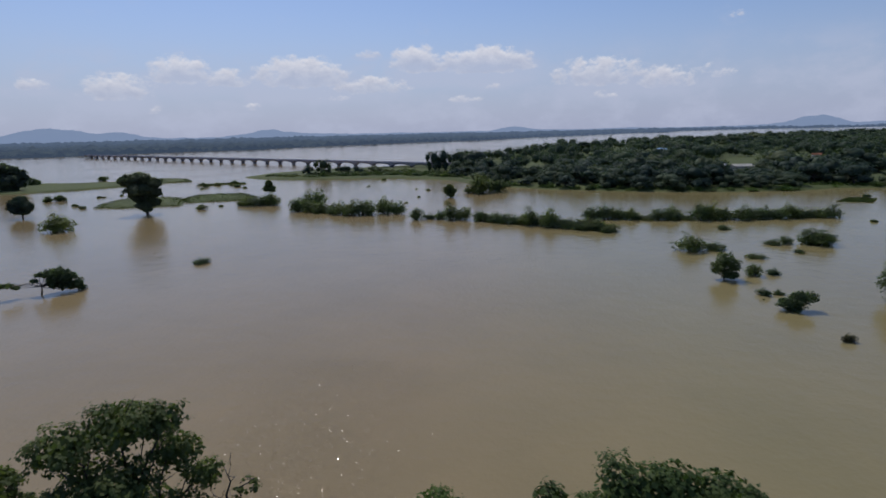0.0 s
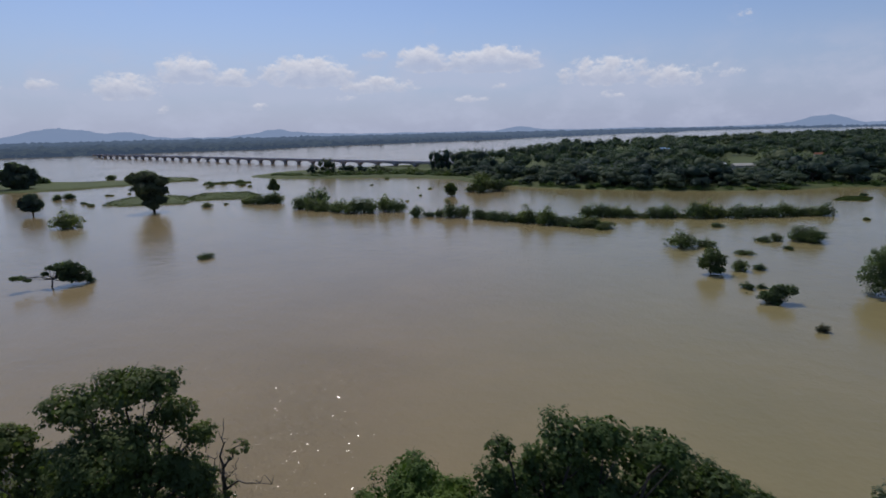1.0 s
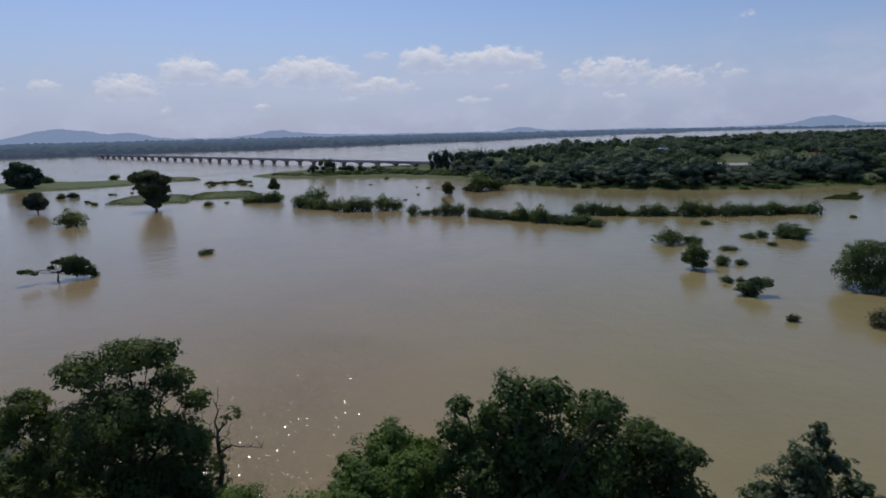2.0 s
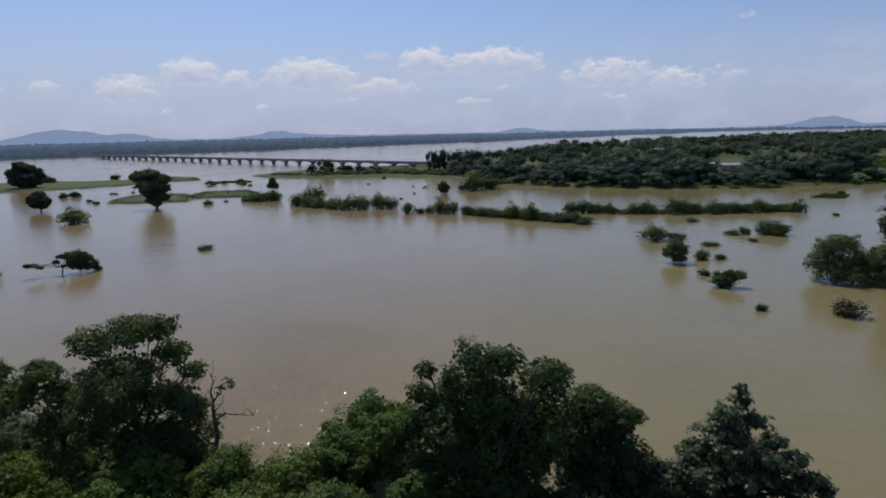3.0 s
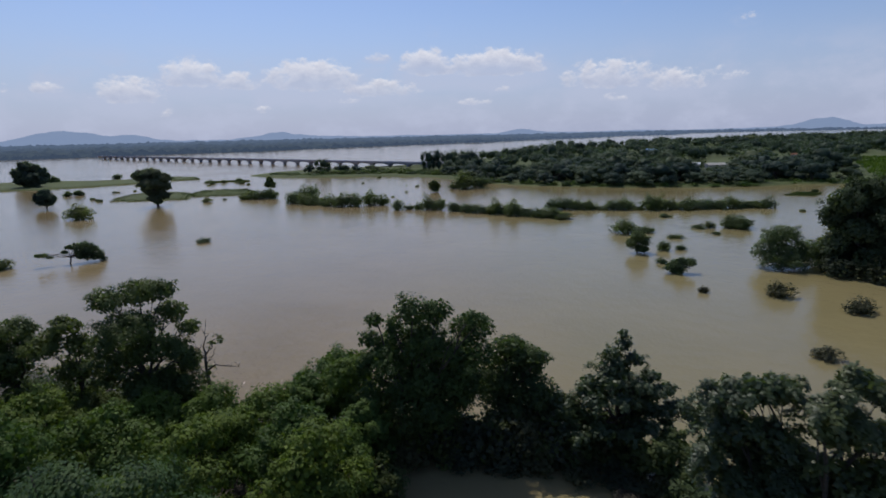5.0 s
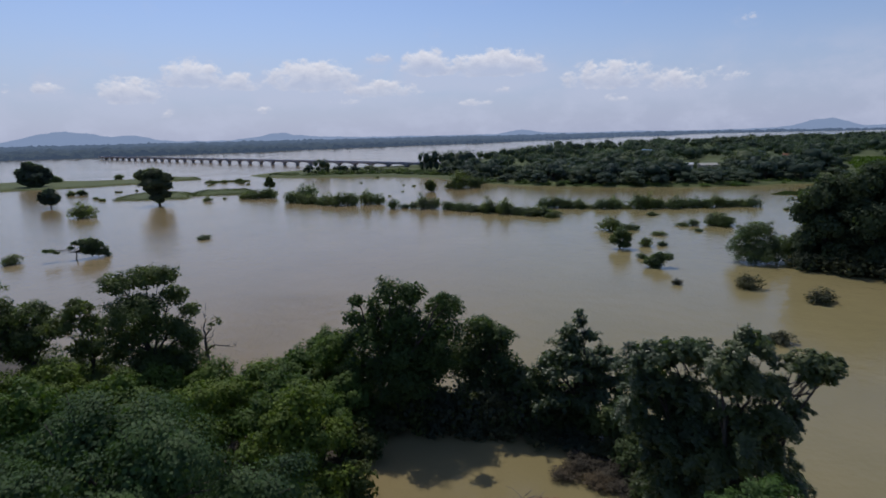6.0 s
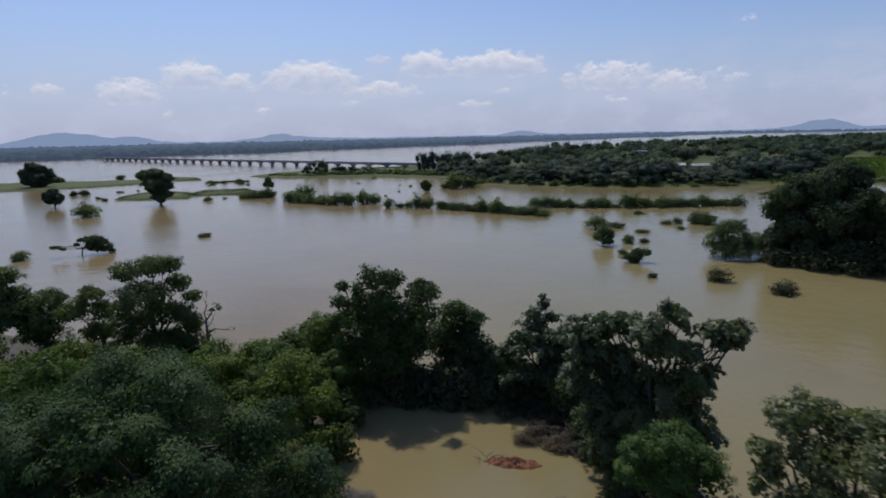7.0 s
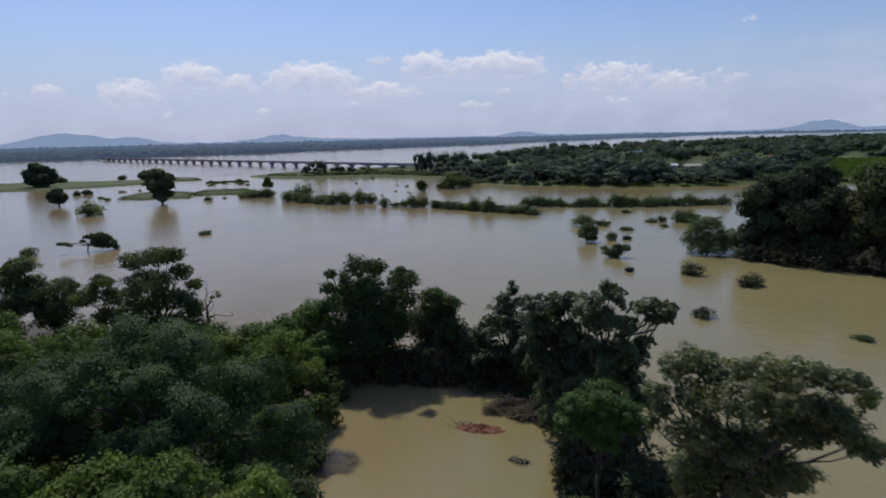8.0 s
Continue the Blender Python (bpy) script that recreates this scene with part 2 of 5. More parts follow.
def water_material():
    m, nt, p = mat_base("silty_flood_water", 0.06, 0.42)
    p.inputs["IOR"].default_value = 1.33
    n = noise_node(nt, 0.012, 4, 0.55, "World")
    n2 = noise_node(nt, 0.07, 5, 0.6, "World")
    col = ramp(nt, n.outputs[0], (0.3, (0.238, 0.182, 0.098)), (0.7, (0.283, 0.216, 0.117)))
    # base colour with less red and blue, so greener, towards +x
    geo, sep, side = nt.nodes.new("ShaderNodeNewGeometry"), nt.nodes.new("ShaderNodeSeparateXYZ"), nt.nodes.new("ShaderNodeMapRange")
    nt.links.new(geo.outputs["Position"], sep.inputs[0])
    nt.links.new(sep.outputs[0], side.inputs[0])
    side.inputs[1].default_value, side.inputs[2].default_value = -4.0, 34.0
    col = mix_col(nt, side.outputs[0], col, mix_col(nt, 1.0, col, (0.915, 1.0, 0.9), "MULTIPLY"))
    tone = ramp(nt, n2.outputs[0], (0.3, (0.94, 0.95, 0.94)), (0.7, (1.05, 1.04, 1.02)))
    nt.links.new(mix_col(nt, 1.0, col, tone, "MULTIPLY"), p.inputs["Base Color"])
    r = nt.nodes.new("ShaderNodeMapRange")
    nt.links.new(noise_node(nt, 0.02, 3, 0.5, "World").outputs[0], r.inputs[0])
    r.inputs[1].default_value, r.inputs[2].default_value, r.inputs[3].default_value, r.inputs[4].default_value = 0.3, 0.7, 0.07, 0.15
    nt.links.new(r.outputs[0], p.inputs["Roughness"])
    w1 = noise_node(nt, 1.6, 3, 0.6, "World")
    w2 = noise_node(nt, 0.35, 2, 0.5, "World")
    add = nt.nodes.new("ShaderNodeMath")
    add.operation = "MULTIPLY_ADD"
    nt.links.new(w2.outputs[0], add.inputs[0])
    add.inputs[1].default_value = 2.0
    nt.links.new(w1.outputs[0], add.inputs[2])
    bump(nt, p, add.outputs[0], 0.55, 0.075)
    return m


WATER = water_material()
RIPPLE, _nt, _p = mat_base("ripple_water", 0.12, 0.46)
_p.inputs["Base Color"].default_value, _p.inputs["IOR"].default_value = (0.264, 0.199, 0.106, 1), 1.33

# ---------------- mesh helpers ----------------


def mesh_quads(name, co, mat):
    """A mesh of separate quads from an array of shape (n, 4, 3)."""
    n = len(co)
    me = bpy.data.meshes.new(name)
    me.vertices.add(4 * n)
    me.vertices.foreach_set("co", np.ascontiguousarray(co, np.float32).ravel())
    me.loops.add(4 * n)
    me.loops.foreach_set("vertex_index", np.arange(4 * n, dtype=np.int32))
    me.polygons.add(n)
    me.polygons.foreach_set("loop_start", np.arange(0, 4 * n, 4, dtype=np.int32))
    me.polygons.foreach_set("loop_total", np.full(n, 4, np.int32))
    me.update(calc_edges=True)
    me.materials.append(mat)
    return me


def mesh_grid(name, co, mat, smooth=True):
    """A mesh from a grid of points of shape (rows, columns, 3)."""
    r, c = co.shape[:2]
    i = np.arange(r * c).reshape(r, c)
    f = np.stack([i[:-1, :-1], i[:-1, 1:], i[1:, 1:], i[1:, :-1]], -1).reshape(-1, 4)
    me = bpy.data.meshes.new(name)
    me.from_pydata(co.reshape(-1, 3).tolist(), [], f.tolist())
    me.materials.append(mat)
    if smooth:
        me.polygons.foreach_set("use_smooth", np.ones(len(f), bool))
    me.update()
    return me


def unit(v):
    return v / np.maximum(np.linalg.norm(v, axis=-1, keepdims=True), 1e-9)


def leaf_quads(rng, p, nrm, size, aspect=0.7, fold=0.1):
    n = len(p)
    t = unit(np.cross(nrm, rng.normal(size=(n, 3))))
    b = np.cross(nrm, t)
    s = size[:, None]
    side = b * s * aspect * 0.5
    up = nrm * s * fold
    return np.stack([p - t * s * 0.5, p + side + up, p + t * s * 0.5 - up * 0.5, p - side + up], 1)


def crown_quads(rng, lobes, count, leaf, sub=14, tight=0.34, low=-0.8, aspect=0.8, core=0.8, ruffle=0.17, out=1.06, fill=60.0, stray=0.1, bough=0.8):
    """Leaves of a crown: lobes (x, y, z, half width, half height), each made of domed sprays that reach outwards and droop, with close-set inner foliage behind them."""
    lobes = np.array(lobes, float)
    share = lobes[:, 3] ** 2 + lobes[:, 3] * lobes[:, 4]
    share = share / share.sum()
    ps, ns, inner = [], [], []
    for (x, y, z, w, h), k in zip(lobes, share):
        mid, size = np.array([x, y, z]), np.array([w, w, h])
        m = max(5, int(1.5 * sub * (0.7 + 0.6 * rng.random())))
        d = unit(rng.normal(size=(m, 3)) + (0, 0, 0.25))
        d[:, 2] = np.where(d[:, 2] < low, np.abs(d[:, 2]) * 0.6, d[:, 2])
        d = unit(d)
        cen = mid + d * size * rng.uniform(0.55, out, (m, 1)) * (0.9 - 0.08 * bough)
        rad = 0.8 * tight * (w * w * h) ** (1 / 3) * rng.uniform(0.6, 1.4, m)
        n = int(count * k)
        who = rng.choice(m, n, p=rad**2 / (rad**2).sum())
        e = unit(rng.normal(size=(n, 3)) + 0.45 * d[who] + (0, 0, 0.45))
        away = rad[who] * np.where(rng.random(n) < stray, rng.uniform(1.0, 1.4, n), rng.uniform(0.2, 1.05, n) ** 0.6)
        reach = rng.uniform(-0.3, 1.0, n) * bough
        along = (d[who] * (1.0, 1.0, 0.25) * reach[:, None] - np.stack([0 * reach, 0 * reach, 0.45 * reach**2], 1)) * rad[who][:, None]
        ps.append(cen[who] + along + e * away[:, None] * (1.0, 1.0, 0.75) * (1.0 - 0.35 * np.maximum(reach, 0))[:, None])
        ns.append(unit(e * 0.6 + 0.35 * d[who] + (0, 0, 0.45) + ruffle * rng.normal(size=(n, 3))))
        if core:
            q = int(min(2400, 20 + fill * (w * w + w * h)))
            g = unit(rng.normal(size=(q, 3)))
            inner.append(leaf_quads(rng, mid + g * size * (rng.random((q, 1)) ** 0.5) * core, unit(g + (0, 0, 0.3) + 0.7 * rng.normal(size=(q, 3))), rng.uniform(1.3, 2.2, q) * leaf, 0.9))
    p, nrm = np.concatenate(ps), np.concatenate(ns)
    return np.concatenate([leaf_quads(rng, p, nrm, leaf * rng.uniform(0.6, 1.35, len(p)), aspect)] + inner)


def canopy_mesh(name, rng, lobes, leaves, mat, nu=7, nv=5, rough=0.12):
    """Rounded close foliage masses (x, y, z, rx, ry, rz) under an array of loose leaves, as one mesh."""
    lobes = np.array(lobes, float)
    u, v = np.meshgrid(np.arange(nu) * 2 * math.pi / nu, np.linspace(-0.45 * math.pi, 0.5 * math.pi, nv + 1))
    ball = np.stack([np.cos(u) * np.cos(v), np.sin(u) * np.cos(v), np.sin(v)], -1).reshape(-1, 3)
    n, q = len(ball), len(leaves)
    k = 1 + rough * rng.normal(size=(len(lobes), n, 1))
    k[:, -nu:] = 1
    co = (ball[None] * k * lobes[:, None, 3:] + lobes[:, None, :3]).reshape(-1, 3)
    i = np.arange((nv + 1) * nu).reshape(nv + 1, nu)
    j = np.roll(i, -1, 1)
    f = np.stack([i[:-1], j[:-1], j[1:], i[1:]], -1).reshape(-1, 4)
    f = (f[None] + n * np.arange(len(lobes))[:, None, None]).reshape(-1, 4)
    f = np.concatenate([f, len(co) + np.arange(4 * q).reshape(q, 4)])
    co = np.concatenate([co, leaves.reshape(-1, 3)])
    me = bpy.data.meshes.new(name)
    me.vertices.add(len(co))
    me.vertices.foreach_set("co", np.ascontiguousarray(co, np.float32).ravel())
    me.loops.add(4 * len(f))
    me.loops.foreach_set("vertex_index", np.ascontiguousarray(f, np.int32).ravel())
    me.polygons.add(len(f))
    me.polygons.foreach_set("loop_start", np.arange(0, 4 * len(f), 4, dtype=np.int32))
    me.polygons.foreach_set("loop_total", np.full(len(f), 4, np.int32))
    me.polygons.foreach_set("use_smooth", np.arange(len(f)) < len(f) - q)
    me.update(calc_edges=True)
    me.materials.append(mat)
    return me


def tube_data(verts, faces, pts, radii, sides=6):
    """Adds a bent, tapered limb to the lists of a mesh."""
    start = len(verts)
    pts = [Vector(p) for p in pts]
    for i, (p, r) in enumerate(zip(pts, radii)):
        d = (pts[min(i + 1, len(pts) - 1)] - pts[max(i - 1, 0)]).normalized()
        a = d.orthogonal().normalized()
        b = d.cross(a)
        for k in range(sides):
            ang = 2 * math.pi * k / sides
            verts.append(p + a * math.cos(ang) * r + b * math.sin(ang) * r)
    for i in range(len(pts) - 1):
        for k in range(sides):
            a, b = start + i * sides + k, start + i * sides + (k + 1) % sides
            faces.append((a, b, b + sides, a + sides))
    faces.append(tuple(start + k for k in reversed(range(sides))))
    faces.append(tuple(start + (len(pts) - 1) * sides + k for k in range(sides)))


def limb_path(rng, a, b, sag, n=5, jitter=0.05):
    a, b = Vector(a), Vector(b)
    ln = (b - a).length
    out = []
    for i in range(n + 1):
        f = i / n
        p = a.lerp(b, f)
        p.z += sag * ln * math.sin(math.pi * f)
        if 0 < i < n:
            p += Vector(rng.normal(size=3)) * ln * jitter
        out.append(p)
    return out


def mesh_lists(name, verts, faces, mat, smooth=True):
    me = bpy.data.meshes.new(name)
    me.from_pydata([tuple(v) for v in verts], [], faces)
    me.materials.append(mat)
    if smooth:
        me.polygons.foreach_set("use_smooth", np.ones(len(faces), bool))
    me.update()
    return me


def skeleton_meshes(rng, lobes, trunk_r, fork, lean=(0, 0), twigs=3, mat=BARK, split=False):
    """Trunk that forks into a limb for each lobe of the crown, each with a few thinner branches; with split the limbs are meshes of their own."""
    verts, faces, limbs = [], [], []
    top = Vector((lean[0], lean[1], fork))
    tube_data(verts, faces, limb_path(rng, (0, 0, -0.8), top, 0.0, 5, 0.02), [trunk_r * k for k in (1.45, 1.1, 0.98, 0.92, 0.88, 0.84)], 8)
    for x, y, z, w, h in lobes:
        v, f = ([], []) if split else (verts, faces)
        end = Vector((x, y, z + 0.2 * h))
        path = limb_path(rng, top, end, 0.06, 5, 0.04)
        r = trunk_r * 0.55
        tube_data(v, f, path, [r, r * 0.85, r * 0.7, r * 0.52, r * 0.36, r * 0.15], 6)
        for _ in range(twigs):
            s = path[int(rng.integers(2, 5))]
            e = Vector((x, y, z)) + Vector(rng.normal(size=3)).normalized() * 0.75 * w
            tube_data(v, f, limb_path(rng, s, e, 0.04, 3, 0.04), [r * 0.4, r * 0.28, r * 0.18, r * 0.07], 5)
        if split:
            limbs.append(mesh_lists("limb", v, f, mat))
    return [mesh_lists("trunk", verts, faces, mat)] + limbs


def part(name, me, parent, label=""):
    ob = new(name, me)
    ob.parent = parent
    if label:
        tagged(ob, label)
    return ob


def thing(name, x, y, z=0.0, turn=0.0, scale=(1, 1, 1)):
    e = new(name)
    e.empty_display_size = 0.5
    e.location, e.rotation_euler, e.scale = (x, y, z), (0, 0, radians(turn)), scale
    return e


LEAF_FINE, LEAF_MORE = 0.54, 2.0     # leaf size and number for single trees


def tree(label, x, y, lobes, seed, count, leaf, mat, trunk_r=0.25, fork=3.0, lean=(0, 0), group="", name="tree", z=0.0, tight=0.34, sub=13, aspect=0.78, twigs=2, core=0.8, fill=80.0, bough=0.8):
    rng = np.random.default_rng(seed)
    e = thing(name, x, y, z)
    stem, *limbs = skeleton_meshes(rng, lobes, trunk_r, fork, lean, twigs, split=y < 30 and not group)
    stem = part("trunk", stem, e)
    for me in limbs:
        part("limb", me, stem)
    part("crown", mesh_quads("crown", crown_quads(rng, lobes, int(count * LEAF_MORE), leaf * LEAF_FINE, sub, tight, aspect=aspect, core=core, fill=fill, bough=bough), mat), e)
    return tagged(e, label, "tree", group)


def round_lobes(rng, w, h, n, foot=0.35, spread=0.62):
    """Lobes that fill a crown w wide whose top stands at h, from foot * h upwards."""
    out = []
    for i in range(n):
        f = (i + 0.5) / n
        ang = i * 2.4 + rng.uniform(-0.4, 0.4)
        zz = foot + (1 - foot) * (0.2 + 0.62 * f)
        rr = spread * 0.5 * w * math.sqrt(max(0.05, 1 - (2 * f - 0.75) ** 2 * 0.55)) * (0.35 + 0.65 * rng.random())
        if i == n - 1:
            rr *= 0.25
        lw = w * rng.uniform(0.2, 0.3)
        out.append((rr * math.cos(ang), rr * math.sin(ang), h * zz - 0.05 * h, lw, min(lw * 0.8, h * (1 - zz) + 0.1 * h)))
    return out


# ---------------- water and far distance ----------------
ring = np.array([0, 25, 50, 80, 120, 180, 260, 380, 560, 800, 1200, 1800, 2600, 3600, 4950.0])
ang = np.linspace(0, 2 * math.pi, 97)
grid = np.stack([ring[:, None] * np.sin(ang)[None] + 20, ring[:, None] * np.cos(ang)[None] + 10, 0 * ring[:, None] * ang[None]], -1)
tagged(new("water", mesh_grid("water", grid[:, ::-1], WATER)), "wide sheet of silty brown flood water, nearly calm", "water", kind="structure")


rng = np.random.default_rng(90)
n = 36000
p = np.stack([rng.normal(-11, 7, n), 27 + 40 * rng.random(n) ** 1.7, np.full(n, 0.02)], 1)
tilt, way = np.radians(rng.uniform(6, 17, n)), rng.uniform(0, 2 * math.pi, n)
nrm = np.stack([np.sin(tilt) * np.cos(way), np.sin(tilt) * np.sin(way), np.cos(tilt)], 1)
tagged(new("ripples", mesh_quads("ripples", leaf_quads(rng, p, nrm, rng.uniform(0.06, 0.13, n), 0.6, 0.0), RIPPLE)), "small wind ripples that glint on the water", "ripples", kind="stuff")


def pol(az, r):
    return math.sin(radians(az)) * r, math.cos(radians(az)) * r


def interp(x, table):
    xs, ys = zip(*table)
    return np.interp(x, xs, ys)


# skyline of low hills, azimuth and height
HILLS = (
    (-180, 34), (-70, 40), (-52, 36), (-44.7, 42), (-43.6, 61), (-42.4, 88), (-40.9, 105), (-39.9, 103), (-38.9, 91), (-37.7, 70), (-36.6, 68), (-35.5, 74), (-34.3, 56), (-33.2, 31), (-31.1, 24), (-27.7, 22),
    (-26.2, 33), (-24.7, 47), (-23.6, 66), (-22.6, 74), (-21.5, 54), (-19.4, 38), (-16.7, 30), (-12.8, 24), (-10.6, 28), (-8.4, 22), (-5, 24), (-1.6, 26), (-0.3, 45), (0.8, 57), (1.9, 40), (3.6, 26),
    (7.6, 22), (11.7, 27), (14.2, 20), (19.8, 22), (22.8, 26), (24.2, 38), (25.6, 74), (26.9, 82), (27.9, 62), (29.1, 27), (30.4, 31), (36, 45), (45, 34), (180, 34),
)
az = np.concatenate([np.arange(-180, -60, 2.0), np.arange(-60, 50, 0.2), np.arange(50, 181, 2.0)])
prof = interp(az, HILLS)
prof = np.array([np.mean(prof[max(0, i - 1) : i + 2]) for i in range(len(prof))])
rows = []
for r, k in ((4250, 0.0), (4380, 0.45), (4470, 0.62), (4560, 0.85), (4650, 1.0), (4760, 0.9)):
    rows.append([(*pol(a, r), -1 + (h + (1.6 if k else 0) * noise.noise((a * 2.1, r * 0.01, 0)) + (5.0 * noise.noise((a * 0.9, r * 0.003, 4)) + 0.05 * h * noise.noise((a * 2.6, r * 0.004, 2)) + 0.04 * h * noise.noise((a * 6.0, 1, 6))) * k) * k) for a, h in zip(az, prof)])
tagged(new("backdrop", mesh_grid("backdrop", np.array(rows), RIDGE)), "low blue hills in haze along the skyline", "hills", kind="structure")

# far bank: where the wooded plain meets the river
BANK = (
    (-180, 900), (-90, 1000), (-60, 1050), (-43.8, 1195), (-40, 1165), (-34.2, 1210), (-29.1, 1225), (-24.2, 1220), (-20.6, 1320), (-14.1, 1430), (-8.5, 1582),
    (-2.4, 1675), (3.1, 2126), (7.4, 2350), (11, 2850), (15, 2950), (16.4, 3690), (20.5, 4017), (24.7, 4200), (60, 4200), (90, 4200), (180, 900),
)
az = np.arange(-75, 34, 0.16)
near = interp(az, BANK)
near = near * (1 + 0.012 * np.array([noise.noise((a * 1.3, 7, 0)) for a in az]))
rows = []
steps = np.concatenate([[0, 0.0, 0.004], np.linspace(0.015, 1, 46) ** 1.35])
for j, f in enumerate(steps):
    row = []
    for a, r0 in zip(az, near):
        r = r0 + f * max(4240 - r0, 30)
        x, y = pol(a, r)
        lump = noise.noise((x / 18, y / 18, 0)) * 6.0 + noise.noise((x / 60, y / 60, 3)) * 3.5 + noise.noise((x / 6.5, y / 6.5, 8)) * 2.4
        z = -0.5 if j == 0 else (0.8 if j == 1 else 6.5 + lump * (1.5 + 1.0 * f) + 2.5 * min(1, f * 3))
        row.append((x, y, z))
    rows.append(row)
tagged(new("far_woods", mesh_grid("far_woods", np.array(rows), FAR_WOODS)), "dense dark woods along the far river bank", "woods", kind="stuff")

# ---------------- land ----------------


def land(name, outline, height, mat, label, category="ground", seed=0, rough=0.9, shelf=1.6, kind="structure"):
    """A low piece of land that rises out of the water, with an uneven shore."""
    rng = np.random.default_rng(seed)
    pts = np.array(outline, float)
    closed = np.vstack([pts, pts[:1]])
    seg = np.linalg.norm(np.diff(closed, axis=0), axis=1)
    s = np.concatenate([[0], np.cumsum(seg)])
    n = int(max(24, min(160, s[-1] / max(shelf, s[-1] / 160))))
    q = np.linspace(0, s[-1], n, endpoint=False)
    edge = np.stack([np.interp(q, s, closed[:, 0]), np.interp(q, s, closed[:, 1])], 1)
    wob = np.array([[noise.noise((x * 0.13 + seed, y * 0.13, 0)), noise.noise((x * 0.13, y * 0.13 + seed, 9))] for x, y in edge])
    edge = edge + wob * rough
    mid = edge.mean(0)
    inner = edge - mid
    ln = np.maximum(np.linalg.norm(inner, axis=1, keepdims=True), 0.1)
    rows = []
    for step, z in ((0.0, -0.4), (0.35, 0.02), (1.0, 0.45 * height), (2.4, 0.8 * height), (6.0, height)):
        k = np.maximum(0.25, 1 - step * shelf / ln)
        ring_xy = mid + inner * k
        rows.append([(x, y, z + (0.25 * height * noise.noise((x * 0.2, y * 0.2, 1)) if z > 0 else 0)) for x, y in ring_xy])
    rows.append([(mid[0] + 0.02 * (x - mid[0]), mid[1] + 0.02 * (y - mid[1]), height) for x, y, _ in rows[-1]])
    co = np.array(rows)
    co = np.concatenate([co, co[:, :1]], 1)
    return tagged(new(name, mesh_grid(name, co, mat)), label, category, kind=kind)


def tufts(rng, pts, size, count_each=7, tall=1.0):
    """Blades for grass clumps at the given points."""
    p = np.repeat(np.asarray(pts, float), count_each, 0)
    n = len(p)
    a = rng.uniform(0, 2 * math.pi, n)
    s = size * rng.uniform(0.6, 1.4, n)
    side = np.stack([np.cos(a), np.sin(a), 0 * a], 1) * s[:, None] * 0.3
    lean = np.stack([rng.normal(size=n) * 0.35, rng.normal(size=n) * 0.35, np.full(n, tall)], 1) * s[:, None]
    p = p + np.stack([rng.normal(size=n), rng.normal(size=n), 0 * a], 1) * size * 0.6
    return np.stack([p - side, p + side, p + lean + side * 0.3, p + lean - side * 0.3], 1)


def inside(poly, x, y):
    c, j = False, len(poly) - 1
    for i in range(len(poly)):
        (xi, yi), (xj, yj) = poly[i], poly[j]
        if (yi > y) != (yj > y) and x < (xj - xi) * (y - yi) / (yj - yi) + xi:
            c = not c
        j = i
    return c


def scatter(rng, poly, n):
    xs, ys = zip(*poly)
    out = []
    while len(out) < n:
        x, y = rng.uniform(min(xs), max(xs)), rng.uniform(min(ys), max(ys))
        if inside(poly, x, y):
            out.append((x, y))
    return out


WOODED_BANK = (
    (-178, 385), (-166, 374), (-147, 362), (-116, 357), (-66, 364), (-25, 340), (0, 300), (23, 284), (44, 274), (85, 264), (132, 260), (150, 276), (178, 272), (260, 262), (420, 250),
    (900, 400), (1150, 1700), (800, 1560), (496, 1306), (209, 1045), (96, 892), (10, 730), (-35, 520), (-100, 446), (-150, 436), (-176, 420),
)
land("ground", WOODED_BANK, 1.2, TURF, "low grassy river bank under the woods", seed=3, rough=4.0, shelf=3.0)
ISLANDS = (
    ("low grassy mud bank standing just out of the flood", ((-310, 270), (-277, 278), (-258, 289), (-242, 301), (-230, 318), (-214, 344), (-235, 363), (-282, 352), (-307, 354), (-350, 340), (-352, 300)), 0.9),
    ("low strip of grassy mud in the flood", ((-215, 345), (-199, 356), (-216, 378), (-240, 384)), 0.8),
    ("grass-covered islet round the foot of a lone tree", ((-167, 221), (-151, 222), (-139, 226), (-132, 226), (-135, 240), (-150, 260), (-164, 265), (-176, 263), (-178, 254), (-175, 237)), 0.6),
    ("narrow grass-covered mud bar", ((-135, 239), (-126, 242), (-110, 247), (-112, 262), (-127, 279), (-139, 277), (-149, 272), (-146, 253)), 0.4),
    ("thin mud bar almost under water", ((-178, 323), (-169, 325), (-171, 335), (-180, 336)), 0.25),
    ("thin strip of mud almost under water", ((-167, 330), (-150, 331), (-156, 342), (-175, 340)), 0.25),
    ("grassy islet near the wooded bank", ((132, 226), (142, 222), (150, 233), (143, 238)), 0.22),
)
for i, (lab, poly, h) in enumerate(ISLANDS):
    land("islet", poly, h, TURF, lab, "islet", 20 + i, 3.0, 1.5)
    rng = np.random.default_rng(60 + i)
    p = [(x, y, h * 0.5) for x, y in scatter(rng, poly, 1500)]
    tagged(new("grass", mesh_quads("grass", tufts(rng, p, 0.3, 5), GRASS)), "rough green grass on a mud bank", "grass", kind="stuff")

